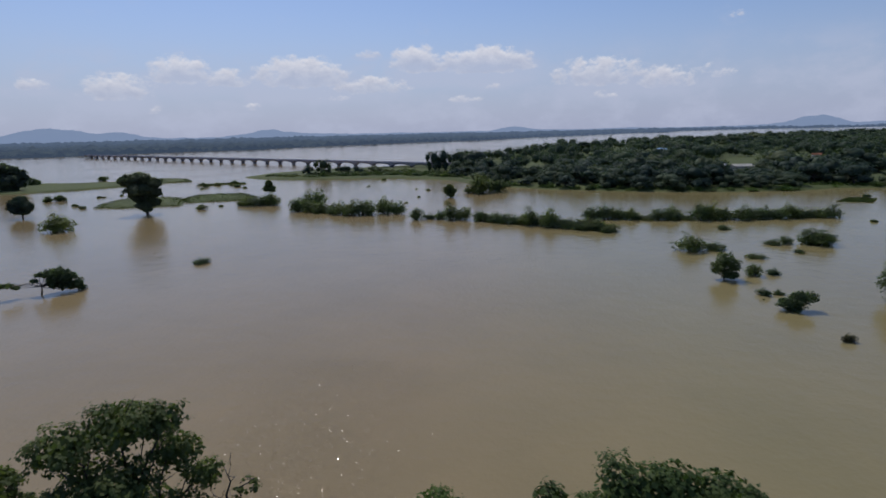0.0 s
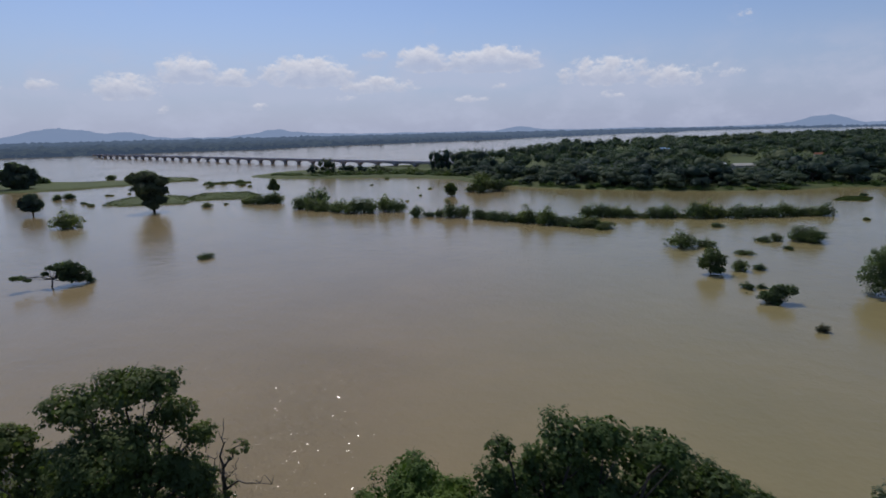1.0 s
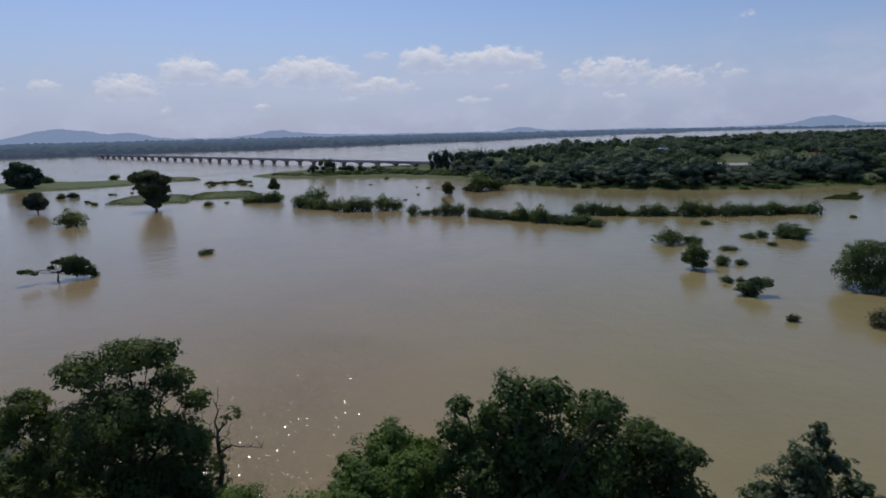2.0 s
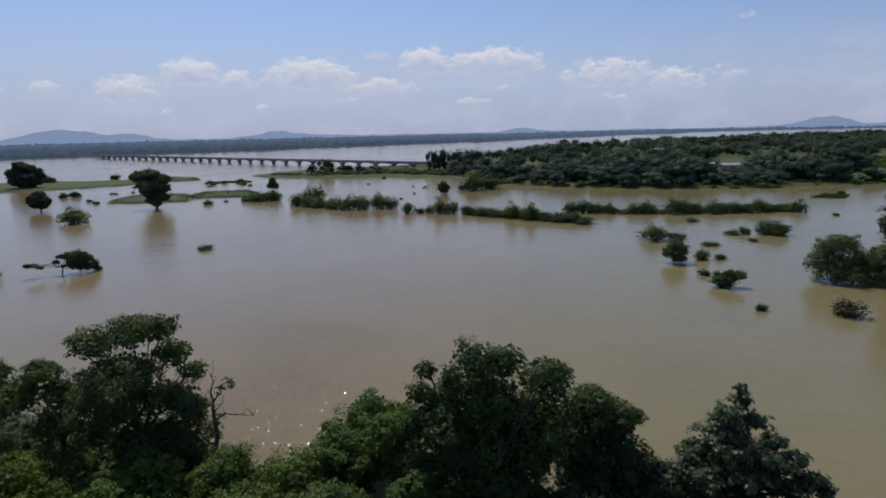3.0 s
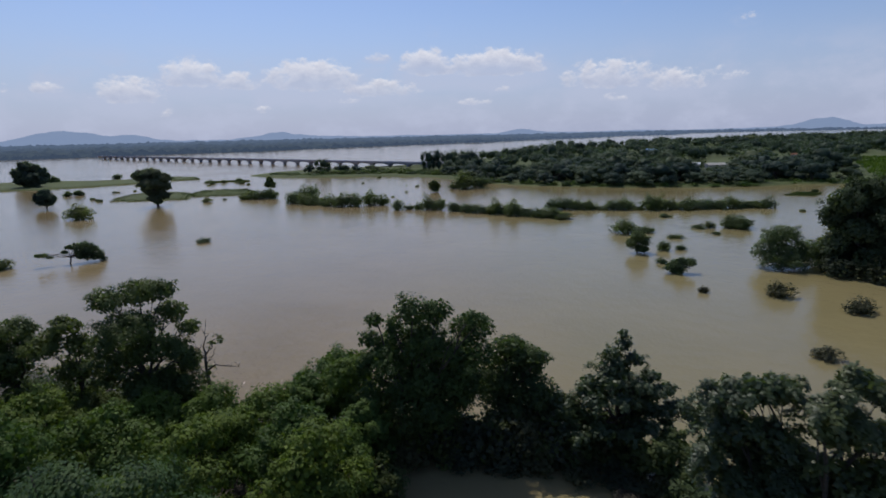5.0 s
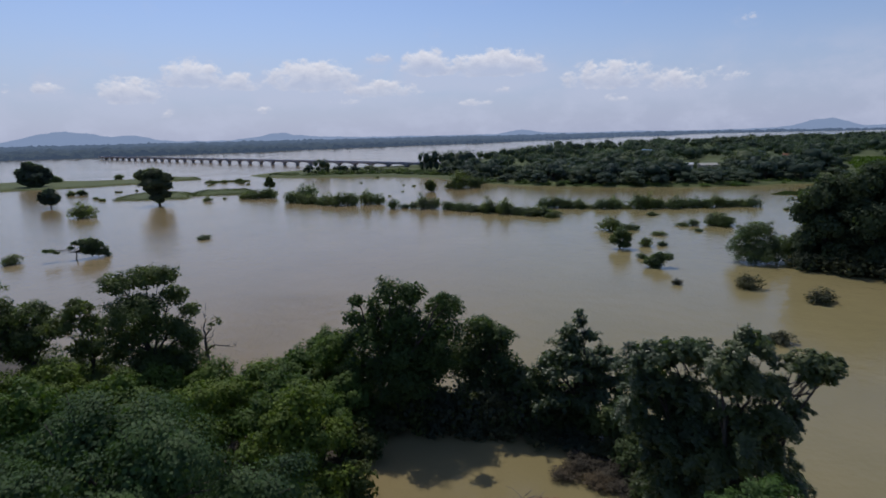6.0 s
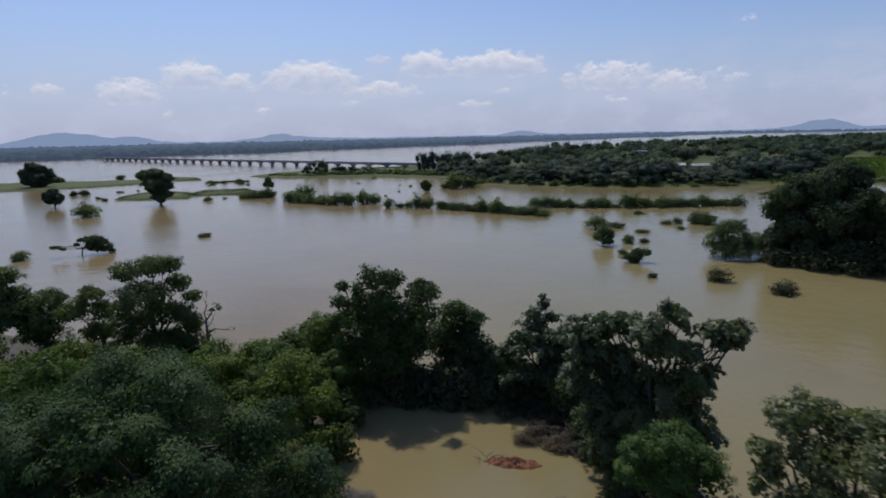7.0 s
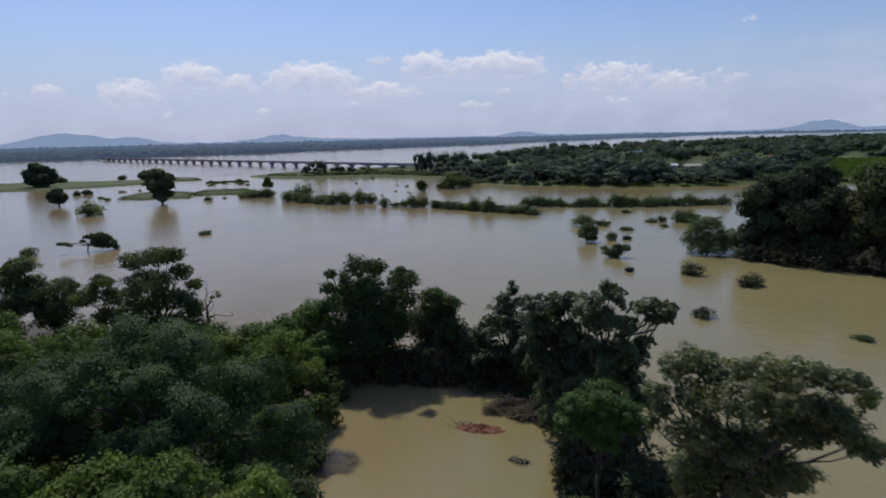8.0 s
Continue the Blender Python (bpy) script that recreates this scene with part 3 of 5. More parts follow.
# ---------------- bridge ----------------
def arch_span(length, depth=0.7, haunch=1.3, width=6.0, n=12):
    """A girder between two piers: deck soffit that curves down to each pier."""
    verts, faces = [], []
    for i in range(n + 1):
        f = i / n
        drop = depth + (haunch - 0.0) * (2 * abs(f - 0.5)) ** 3.0
        for yy in (-0.38 * width, 0.38 * width):
            verts += [(f * length, yy, 0.0), (f * length, yy, -drop)]
    for i in range(n):
        a, b = 4 * i, 4 * i + 4
        faces += [(a, b, b + 1, a + 1), (a + 2, a + 3, b + 3, b + 2), (a + 1, b + 1, b + 3, a + 3), (a, a + 2, b + 2, b)]
    faces += [(0, 1, 3, 2), (4 * n, 4 * n + 2, 4 * n + 3, 4 * n + 1)]
    return mesh_lists("span", verts, faces, CONCRETE, False)


def box_mesh(name, lo, hi, mat, bevel=0.05):
    bm = bmesh.new()
    bmesh.ops.create_cube(bm, size=1.0)
    for v in bm.verts:
        v.co = Vector([lo[k] if v.co[k] < 0 else hi[k] for k in range(3)])
    if bevel:
        bmesh.ops.bevel(bm, geom=bm.edges[:], offset=bevel, segments=1, affect="EDGES")
    me = bpy.data.meshes.new(name)
    bm.to_mesh(me)
    bm.free()
    me.materials.append(mat)
    return me


def pier_mesh(h):
    verts, faces = [], []
    for z, w, l in ((-1.5, 0.8, 2.1), (0.6, 0.75, 2.05), (h - 1.0, 0.65, 1.9), (h - 0.4, 0.8, 2.0), (h, 1.1, 2.3)):
        for k in range(12):
            a = 2 * math.pi * k / 12
            verts.append((w * math.cos(a), (l - w) * (1 if math.sin(a) > 0 else -1) + w * math.sin(a), z))
    for i in range(4):
        for k in range(12):
            a, b = 12 * i + k, 12 * i + (k + 1) % 12
            faces.append((a, b, b + 12, a + 12))
    faces.append(tuple(48 + k for k in range(12)))
    return mesh_lists("pier", verts, faces, CONCRETE, False)


BRIDGE_A, BRIDGE_B = Vector((-30.0, 431.0, 0)), Vector((-652.3, 836.4, 0))
SPANS, DECK_Z = 33, 4.2
bridge = thing("bridge", *BRIDGE_A)
run = BRIDGE_B - BRIDGE_A
bridge.rotation_euler = (0, 0, math.atan2(run.y, run.x))
step = run.length / SPANS
span_me, pier_me = arch_span(step - 0.15), pier_mesh(DECK_Z - 2.15)
deck_me = box_mesh("deck", (0, -3.3, 0.004), (step - 0.06, 3.3, 0.42), CONCRETE)
rail_me = box_mesh("parapet", (0.1, -0.14, 0.0), (step - 0.1, 0.14, 0.8), CONCRETE)
cap_me = box_mesh("pier_cap", (-1.2, -2.5, -0.35), (1.2, 2.5, 0.0), CONCRETE)
for i in range(SPANS):
    span = part("span", span_me, bridge)
    span.location = (i * step, 0, DECK_Z)
    part("deck", deck_me, span)
    for side in (-3.1, 3.1):
        part("parapet", rail_me, span).location = (0, side, 0.424)
    pier = part("pier", pier_me, bridge)
    pier.location = (i * step, 0, 0)
    part("pier_cap", cap_me, pier).location = (0, 0, DECK_Z - 1.8)
tagged(bridge, "long grey concrete road bridge on many arched spans over the river", "bridge")

# ---------------- shrubs standing in the flood ----------------
SHRUB_KINDS = []
for k in range(7):
    rng = np.random.default_rng(300 + k)
    lob = []
    for i in range(7):
        a, r = i * 2.4 + rng.uniform(0, 1), 0.3 * math.sqrt(i / 6)
        top = rng.uniform(0.58, 0.98) * (1 - 0.7 * r)
        lob.append((r * math.cos(a), r * math.sin(a), top * 0.4, rng.uniform(0.25, 0.34), top * 0.56))
    stems = []
    v, f = [], []
    for x, y, z, w, h in lob:
        tube_data(v, f, limb_path(rng, (x * 0.3, y * 0.3, -0.2), (x, y, z + h * 0.5), 0.05, 3, 0.04), (0.018, 0.014, 0.01, 0.004), 5)
    SHRUB_KINDS.append((mesh_lists("trunk", v, f, BARK), {}, lob, 300 + k))


def shrub_crown(k, mat, fine):
    """One shared crown for each kind, leaf and fineness."""
    stems, made, lob, seed = SHRUB_KINDS[k]
    key = (mat.name, fine)
    if key not in made:
        rng = np.random.default_rng(seed + 50)
        count, leaf = {"far": (400, 0.078), "mid": (1350, 0.043), "brush": (2600, 0.026), "near": (8000, 0.023)}[fine]
        made[key] = mesh_quads("foliage", crown_quads(rng, lob, count, leaf, 10, 0.36, low=-0.9, ruffle=0.12, out=0.98, stray=0.0, fill={"far": 200.0, "mid": 350.0, "brush": 900.0, "near": 3000.0}[fine], bough=0.15), mat)
    return stems, made[key]


def shrub(label, x, y, w, h, k, turn=0.0, fine="mid", mat=LEAF_SHRUB, group="", depth=None, z=-0.05, name="shrub"):
    e = thing(name, x, y, z, turn, (w, depth or w, h * 1.06))
    stems, crown = shrub_crown(k % 7, mat, fine)
    part("trunk", stems, e)
    part("foliage", crown, e)
    return tagged(e, label, "shrub", group)


SUNK = "half-drowned green shrub standing in brown flood water"
LOW = "low dark shrub almost covered by the flood"
# x, y, width, height of shrubs standing alone
for i, (x, y, w, h, fine) in enumerate((
    (-298, 338, 9, 6.2, "far"), (-275, 372, 7, 4.5, "far"), (-212, 249, 5.2, 3.2, "far"), (-208, 252, 6, 3.6, "far"),
    (-63, 122, 4.6, 1.5, "mid"), (-116, 218, 5.5, 2.4, "mid"), (-172, 222, 2.4, 1.2, "far"), (-92.5, 89, 5, 2.7, "mid"),
)):
    shrub(SUNK if h > 2.5 else LOW, x, y, w * 1.1, h * 1.2, i, i * 77, fine)
for i, (x, y, w, h) in enumerate((
    (52.5, 137, 8.5, 5.4), (58.5, 138, 6, 2.6), (70.6, 167, 5.5, 1.6), (74.2, 144.5, 5, 1.8), (77.4, 145, 3.6, 2.9), (85, 145.5, 10, 5), (64, 129, 4.6, 1.6),
    (57.2, 113.5, 4.2, 3.2), (61.3, 114.2, 3.3, 1.8), (53.4, 99.5, 3.0, 1.8), (56, 100, 2.4, 1.1), (75.9, 135, 3.0, 1.1), (66.5, 75.5, 5.2, 3.8), (74.5, 67, 5.2, 3.4), (60.3, 48, 4.0, 2.2),
    (78.3, 39.3, 3.2, 0.9), (55.0, 77.2, 2.2, 1.7), (84.5, 93, 5, 5), (160, 225, 5, 1.8),
)):
    shrub(SUNK if h > 2.5 else LOW, x, y, w, h, i + 3, i * 59, "near" if w > 9 else "mid", LEAF_BROWN if i in (12, 13, 14, 16) else LEAF_SHRUB)

for i, (x, y, w) in enumerate(((-183.1, 230.9, 3.6), (-174.3, 223.8, 3.8), (-196.8, 264.7, 3), (-194.3, 264.5, 2.4), (-190.4, 272.8, 2.6), (-112.3, 226.7, 2.6), (-175.9, 327, 6), (-160.9, 337.6, 6), (-148.2, 315.7, 5), (-155, 322, 3), (-140, 308, 3.4), (-163, 303, 2.8), (-33.3, 232.6, 2.1), (-31.0, 284.4, 2.9), (-67.8, 348.3, 4.3), (-38.3, 291.1, 1.8), (-67.6, 307.2, 2.5), (-41.2, 241.3, 1.5), (-31.2, 253.7, 2.1), (-166.2, 327.0, 5.9), (-165.7, 312.7, 4.3), (58.1, 162.4, 0.9), (52.3, 167.3, 0.7), (117.3, 178.5, 2.5), (75.9, 133.3, 1.2), (52.2, 96.7, 0.6), (150.1, 240.0, 3.9))):
    shrub("tip of a drowned bush just above the water", x, y, w, 0.45 * w, i, i * 37, "far", LEAF_SHRUB, "drowned bush tips")

# rows of drowned hedge
for i, (x, y, w, h) in enumerate((
    (-73, 211, 7, 5.6), (-69.5, 220, 11, 9.0), (-67, 209, 9, 5.6), (-61.5, 206, 8, 4.6), (-57, 203.5, 5, 3.0), (-52.5, 201, 8, 5.8), (-47.5, 199.5, 9, 6.2), (-42.5, 200, 8.5, 6.2), (-36, 203, 7.5, 7.4), (-31, 202, 5.5, 5.6),
    (-22, 188, 5.4, 4.6), (-17.5, 189, 4.6, 2.4), (-14, 188, 4, 3.6), (-9.8, 187, 6.2, 6.6), (-5.6, 186.5, 5.6, 5.2),
    (-101, 230, 8, 4.5), (-96, 229, 9, 5.2), (-91, 230, 8, 6), (-104, 229, 5, 3),
)):
    shrub("dense green shrub of a flooded hedge row", x, y, w * 1.18, h * 1.18, i, i * 83, "mid", LEAF_SHRUB, "flooded hedge row")
rng = np.random.default_rng(41)
for i in range(15):
    f = i / 14
    x, y = 0 + 38 * f, 184 - 20 * f
    h = 3.6 + 1.0 * rng.random() + (3.4 if i in (6, 8) else 0) - (0.8 if i == 14 else 0)
    shrub("leafy shrub in a drowned hedge", x, y + rng.uniform(-0.8, 0.8), 7.4, h, i, i * 61, "mid", LEAF_SHRUB, "drowned hedge")
for i in range(19):
    f = i / 18
    x, y = 37 + 73 * f, 187.5 - 3.5 * math.sin(math.pi * f) + 1.5 * f
    h = 4.0 + 2.6 * rng.random() + (1.2 if i in (2, 8, 9, 13) else 0)
    if i in (4, 7):
        h *= 0.3
    shrub("leafy shrub in a long drowned hedge", x, y + rng.uniform(-1, 1), 8.0, h, i + 2, i * 47, "mid", LEAF_SHRUB, "long drowned hedge")

# bush and drowned tree off the grass islet
shrub("bushy crown of a drowned tree with bare twigs", -137, 166, 12, 8.6, 4, 20, "mid", LEAF_SHRUB)


def spread(rows, az, k):
    """Lobes from offset across the view, height, half width and half height in units of k metres, for a tree that is broad across azimuth az."""
    c, sn = math.cos(radians(az)) * k, -math.sin(radians(az)) * k
    rng = np.random.default_rng(len(rows))
    out = []
    for u, z, w, h in rows:
        v = rng.uniform(-0.35, 0.35) * w
        out.append((u * c - v * sn, u * sn + v * c, z * k, w * k, h * k))
    return out


tree("lone dark tree with a broad top-heavy crown on a grassy islet", -132, 205.9, spread(((-22, 53, 18, 10), (-4, 56, 19, 10), (14, 47, 12, 11), (-8, 39, 24, 11), (15, 33, 11, 9), (-4, 25, 20, 9), (11, 18, 13, 8), (-3, 14, 15, 8), (-14, 30, 12, 8), (5, 46, 18, 9), (1, 7, 9, 5)), -36, 0.25),
     11, 6500, 0.95, LEAF_LONE_HAZY, 0.55, 2.2, tight=0.36)
tree("small round-crowned tree rising from flood water", -176.2, 195.3, spread(((-2, 20, 14, 9), (8, 16, 9, 8), (-10, 17, 9, 8), (2, 10, 10, 6), (0, 27, 10, 5), (-6, 11, 8, 6)), -43, 0.27), 19, 1900, 0.85, LEAF_LONE_HAZY, 0.3, 1.6, tight=0.36)
tree("broad spreading dark tree on a low mud bank", -280, 300, spread(((-2, 30, 15, 8), (-14, 23, 10, 8), (12, 23, 10, 8), (0, 16, 17, 9), (-11, 11, 11, 7), (11, 11, 11, 7), (-6, 35, 9, 4), (20, 17, 5, 6), (7, 30, 8, 5), (0, 6, 14, 6)), -43, 0.43), 12, 5200, 1.4, LEAF_LONE_HAZY, 0.7, 3.0)
tree("leaning half-drowned tree with an arched feathery crown", -80.7, 94.7, spread(((12, 33, 13, 8), (28, 33, 17, 9), (43, 26, 14, 12), (54, 14, 10, 10), (34, 21, 17, 11), (20, 23, 14, 9), (2, 33, 8, 4), (44, 10, 14, 9), (58, 4, 10, 5), (30, 11, 14, 8), (18, 14, 9, 7), (-6, 24, 8, 5), (-42, 22, 13, 4), (-30, 17, 8, 3), (-50, 24, 6, 3)), -41.6, 0.118),
     13, 7500, 0.34, LEAF_SHRUB, 0.16, 1.6, lean=(0.3, 0.3), name="leaning_tree")
tree("small dark tree rising out of the flood", 50.6, 110.2, [(0, 0, 3.8, 2.3, 1.8), (1.3, 0, 2.6, 1.9, 1.6), (-1.3, 0, 2.2, 1.8, 1.6), (1.0, 0, 0.9, 2.2, 0.9)], 14, 2600, 0.34, LEAF_DARK, 0.16, 1.0)
tree("small flat-topped tree standing in the flood", 54.7, 91, [(0, 0, 1.4, 2, 1.3), (1.9, 0, 2.1, 1.6, 1), (-1.7, 0, 1.2, 1.5, 1), (0.4, 0, 2.4, 1.6, 0.9), (-0.4, 0, 0.4, 1.8, 0.8)], 15, 1700, 0.34, LEAF_SHRUB, 0.13, 0.6)
tree("small sparse tree standing in shallow flood water", -16.4, 252, [(-0.3, 0, 4.6, 2.2, 1.6), (1.3, 0, 3, 2.0, 1.6), (-1.5, 0, 2.6, 1.9, 1.5), (0.2, 0, 1.2, 2.3, 1.3), (-2.6, 0, 4.2, 1.0, 0.8)], 16, 1300, 0.55, LEAF_SHRUB, 0.14, 1.5)
tree("small round tree on a narrow mud bar", -110, 272, [(0, 0, 5.4, 2.4, 2.2), (1.5, 0, 3, 2.4, 2.2), (-1.4, 0, 3, 2.2, 2)], 17, 700, 0.7, LEAF_DARK, 0.15, 1.5)

tree("broad rounded green bush standing in the flood", 76.2, 97.2, [(0, 0, 4.4, 4.6, 3.8), (-3.8, 0, 3.2, 2.9, 3.0), (4.0, 0, 3.2, 3, 3.0), (0.4, 0, 6.8, 3.6, 1.9), (-2.4, 0, 6.2, 2.6, 1.8), (2.4, -2, 2, 3.8, 2.4), (-2, -2, 2, 3.8, 2.4), (0, -3, 1.6, 3.8, 2.0), (6.4, 2, 2.6, 2.6, 2.6), (8.5, 3, 2.2, 2.4, 2.4)],
     18, 12000, 0.34, LEAF_SHRUB, 0.2, 1.0, name="bush", tight=0.34, bough=0.3, fill=40.0)
# dark grove beside the field
for i, (x, y, w, h) in enumerate(((87.5, 93, 13, 22), (95, 91, 15, 26), (104, 84, 16, 25), (114, 92, 15, 23), (94, 103, 13, 21), (103, 106, 14, 23), (120, 80, 15, 22))):
    rng = np.random.default_rng(500 + i)
    tree("tall dark tree in a dense flooded grove", x, y, round_lobes(rng, w * 1.1, h, 15, -0.14, 0.85), 500 + i, 3700, 0.77, LEAF_GROVE, 0.32, h * 0.25, group="flooded grove", tight=0.4, fill=32.0)

# grove foot in the darker leaf, so its shade is partly painted
for i, (x, y, w, h) in enumerate(((83, 90, 8, 5), (88, 86, 9, 6.5), (94, 82.5, 9, 6), (100, 78, 9, 6.5), (106, 74, 9, 6), (113, 71, 9, 6.5), (92, 88, 10, 8), (99, 84, 10, 8), (106, 79, 10, 8), (113, 76, 10, 8), (86, 94, 9, 8), (119, 70, 9, 7))):
    shrub("dense dark shrub at the foot of a flooded grove", x, y, w, h, i, i * 41, "mid", LEAF_SHADED, "grove undergrowth")

# ---------------- woods on the bank ----------------
WOOD_KINDS = []
WOOD_LEAVES = (LEAF_WOODS_HAZY, LEAF_MANGO, LEAF_WOODS_HAZY, LEAF_MANGO, LEAF_OLIVE, LEAF_WOODS_HAZY)
for k in range(6):
    rng = np.random.default_rng(700 + k)
    n = (5, 6, 7, 5, 6, 8)[k]
    lob = [(0, 0, (0.58, 0.6, 0.54, 0.62, 0.56, 0.55)[k], (0.34, 0.3, 0.36, 0.32, 0.36, 0.33)[k], (0.4, 0.4, 0.42, 0.38, 0.42, 0.4)[k])]
    for i in range(n):
        a, r = i * 6.28 / n + rng.uniform(-0.4, 0.4), rng.uniform(0.22, 0.36)
        lob.append((r * math.cos(a), r * math.sin(a), (0.2, 0.5, 0.32, 0.6)[i % 4] + rng.uniform(-0.06, 0.06), rng.uniform(0.19, 0.26), rng.uniform(0.21, 0.28)))
    mass = [(x, y, z, 0.55 * w, 0.55 * w, 0.55 * h) for x, y, z, w, h in lob]
    fine, coarse = (canopy_mesh("crown", rng, mass, crown_quads(rng, lob, c, l, 14, 0.3, core=0), WOOD_LEAVES[k], 7, 4) for c, l in ((780, 0.053), (460, 0.07)))
    WOOD_KINDS.append((skeleton_meshes(rng, lob, 0.03, 0.25, twigs=0)[0], fine, coarse))


def wood_tree(x, y, w, h, k, turn, label="round-crowned tree at the edge of the woods", group="trees of the bank woods", back=False):
    e = thing("tree", x, y, 0.4, turn, (w, w, h))
    t, fine, coarse = WOOD_KINDS[k % 6]
    part("trunk", t, e)
    part("crown", coarse if back else fine, e)
    return tagged(e, label, "tree", group)


def in_field(x, y):
    return 262 < y < 500 and x > 206 + max(0, y - 308) * 0.492


rng = np.random.default_rng(77)
SHORE = ((-20, 352), (4, 306), (25, 291), (46, 281), (86, 271), (132, 268), (152, 284), (180, 280), (260, 274), (330, 268))
shx, shy = zip(*SHORE)
n_tree = 0
for row in range(7):
    x = -22 + 3 * row
    while x < 240 + 20 * row:
        y = float(np.interp(x, shx, shy)) + 4 + row * 11 + rng.uniform(-4, 4)
        field = in_field(x, y) or (x > 186 and y < 335) or (130 < x < 152 and 326 < y < 358)
        if not field and n_tree < 200 and rng.random() < 0.93:
            h = rng.choice((7, 9, 11, 13, 15)) * rng.uniform(0.85, 1.15) * float(np.interp(x, (-22, 30, 130), (0.6, 0.75, 1.0))) + 0.3 * row
            if 108 < x < 152 and y < 346:
                h = min(h, 7.5)
            wood_tree(x, y, (h + 3) * rng.uniform(1.1, 1.7), h, int(rng.integers(6)), rng.uniform(0, 360), back=row > 2)
            n_tree += 1
        x += rng.uniform(9, 16)
for i, (x, y, w, h) in enumerate(((-44, 413, 15, 17.5), (-37, 414, 15, 18.5), (-28, 410, 15, 17.5), (-45, 420, 12, 12), (-26, 392, 14, 11), (-16, 386, 14, 12), (-8, 372, 14, 11), (10, 470, 13, 12), (19, 474, 11, 11))):
    wood_tree(x, y, w, h, i, i * 71, "tall tree at the bridge end of the bank", "trees by the bridge")
# taller crowns that stand out along the skyline of the woods
for i, (x, y, w, h) in enumerate(((-2, 377, 12, 13), (18, 418, 11, 13), (97, 700, 30, 17), (78, 690, 22, 14), (112, 512, 24, 14), (166, 592, 26, 17), (183, 520, 22, 14), (192, 600, 24, 15), (320, 850, 36, 17), (350, 860, 34, 15), (412, 985, 40, 17), (496, 1020, 46, 18), (300, 560, 24, 16), (60, 470, 20, 13), (135, 430, 22, 14))):
    wood_tree(x, y, w, h, i, i * 67, "tall crown rising above the bank woods", "tall trees of the woods")
for i in range(58):
    x = -156 + i * 2.35 + rng.uniform(-1, 1)
    y = float(np.interp(x, (-160, -116, -66, -25), (378, 366, 376, 352))) + rng.uniform(0, 12)
    shrub("low green shrub on the grassy bank", x, y, rng.uniform(6, 11), rng.uniform(2.8, 5.6) * (0.6 if i < 18 else 1.0), i, i * 31, "far", LEAF_SHRUB if i % 2 else LEAF_GREEN, "bank shrubs", z=0.2)
for i in range(34):
    x = -128 + i * 3.1 + rng.uniform(-1.2, 1.2)
    y = float(np.interp(x, (-160, -116, -66, -25), (382, 374, 388, 358))) + rng.uniform(10, 22)
    shrub("dark bush behind the grassy bank", x, y, rng.uniform(6, 10), rng.uniform(2.8, 5.2), i, i * 29, "far", LEAF_DARK, "bushes behind the bank", z=0.3)
for x, y, w, h, k in ((-4, 270, 15, 12.5, 2), (3, 272, 12, 9, 5), (-9, 269, 7, 4.6, 1)):
    shrub("dense dark bush at the tip of the wooded bank", x, y, w, h, k, k * 50, "mid", LEAF_DARK, z=0.1)
for i, (x, y, w, h) in enumerate(((-120, 390, 16, 13.6), (-132, 392, 11, 8.4), (-106, 392, 16, 8.2), (-96, 390, 12, 7), (-84, 394, 14, 7.4))):
    wood_tree(x, y, w, h, i, i * 83, "round-crowned tree on the grassy bank before the bridge", "trees before the bridge")
for i in range(60):
    x = -18 + i * 4.4 + rng.uniform(-1.5, 1.5)
    y = float(np.interp(x, shx, shy)) + rng.uniform(-4, 1)
    shrub("low green shrub at the water's edge", x, y, rng.uniform(4, 8), rng.uniform(1.6, 4), i, i * 31, "far", (LEAF_SHRUB, LEAF_FRESH, LEAF_GREEN)[i % 3], "shore shrubs", z=0.0)

# the woods behind, too many to count: dark mango crowns, mixed woods, paler scrub
rng = np.random.default_rng(78)
far_poly = ((-30, 420), (0, 400), (60, 366), (200, 352), (330, 330), (420, 330), (880, 500), (1100, 1650), (800, 1500), (496, 1260), (209, 1000), (96, 850), (15, 690), (-28, 520))
stands = {"dark": ([], []), "mixed": ([], []), "pale": ([], [])}
for x, y in scatter(rng, far_poly, 950):
    if (in_field(x, y) and x < 430) or (140 < x < 156 and 516 < y < 552) or (130 < x < 152 and y < 366) or (214 < x < 234 and 405 < y < 440):
        continue
    patch = noise.noise((x / 70, y / 90, 2.0)) + 0.25 * rng.normal()
    kind = "dark" if patch > 0.16 else ("pale" if patch < -0.5 else "mixed")
    w, h = {"dark": (rng.uniform(19, 34), rng.uniform(12, 18)), "mixed": (rng.uniform(13, 25), rng.uniform(8, 14.5)), "pale": (rng.uniform(8, 14), rng.uniform(4, 9))}[kind]
    m = 72 if y < 700 else 26
    for _ in range(4 if kind == "dark" else 3):
        c = np.array([x + rng.normal() * 0.24 * w, y + rng.normal() * 0.24 * w, 0.5 + h * rng.uniform(0.3, 0.62)])
        rad = np.array([w * 0.29, w * 0.29, h * 0.36]) * rng.uniform(0.75, 1.15)
        d = unit(rng.normal(size=(m, 3)) + (0, 0, 0.4))
        stands[kind][0].append((*c, *(rad * 0.6)))
        stands[kind][1].append(leaf_quads(rng, c + d * rad * rng.uniform(0.7, 1.15, (m, 1)), unit(d + 0.2 * rng.normal(size=(m, 3))), rng.uniform(0.8, 1.6, m) * (1 if y < 650 else 1.6), 0.9))
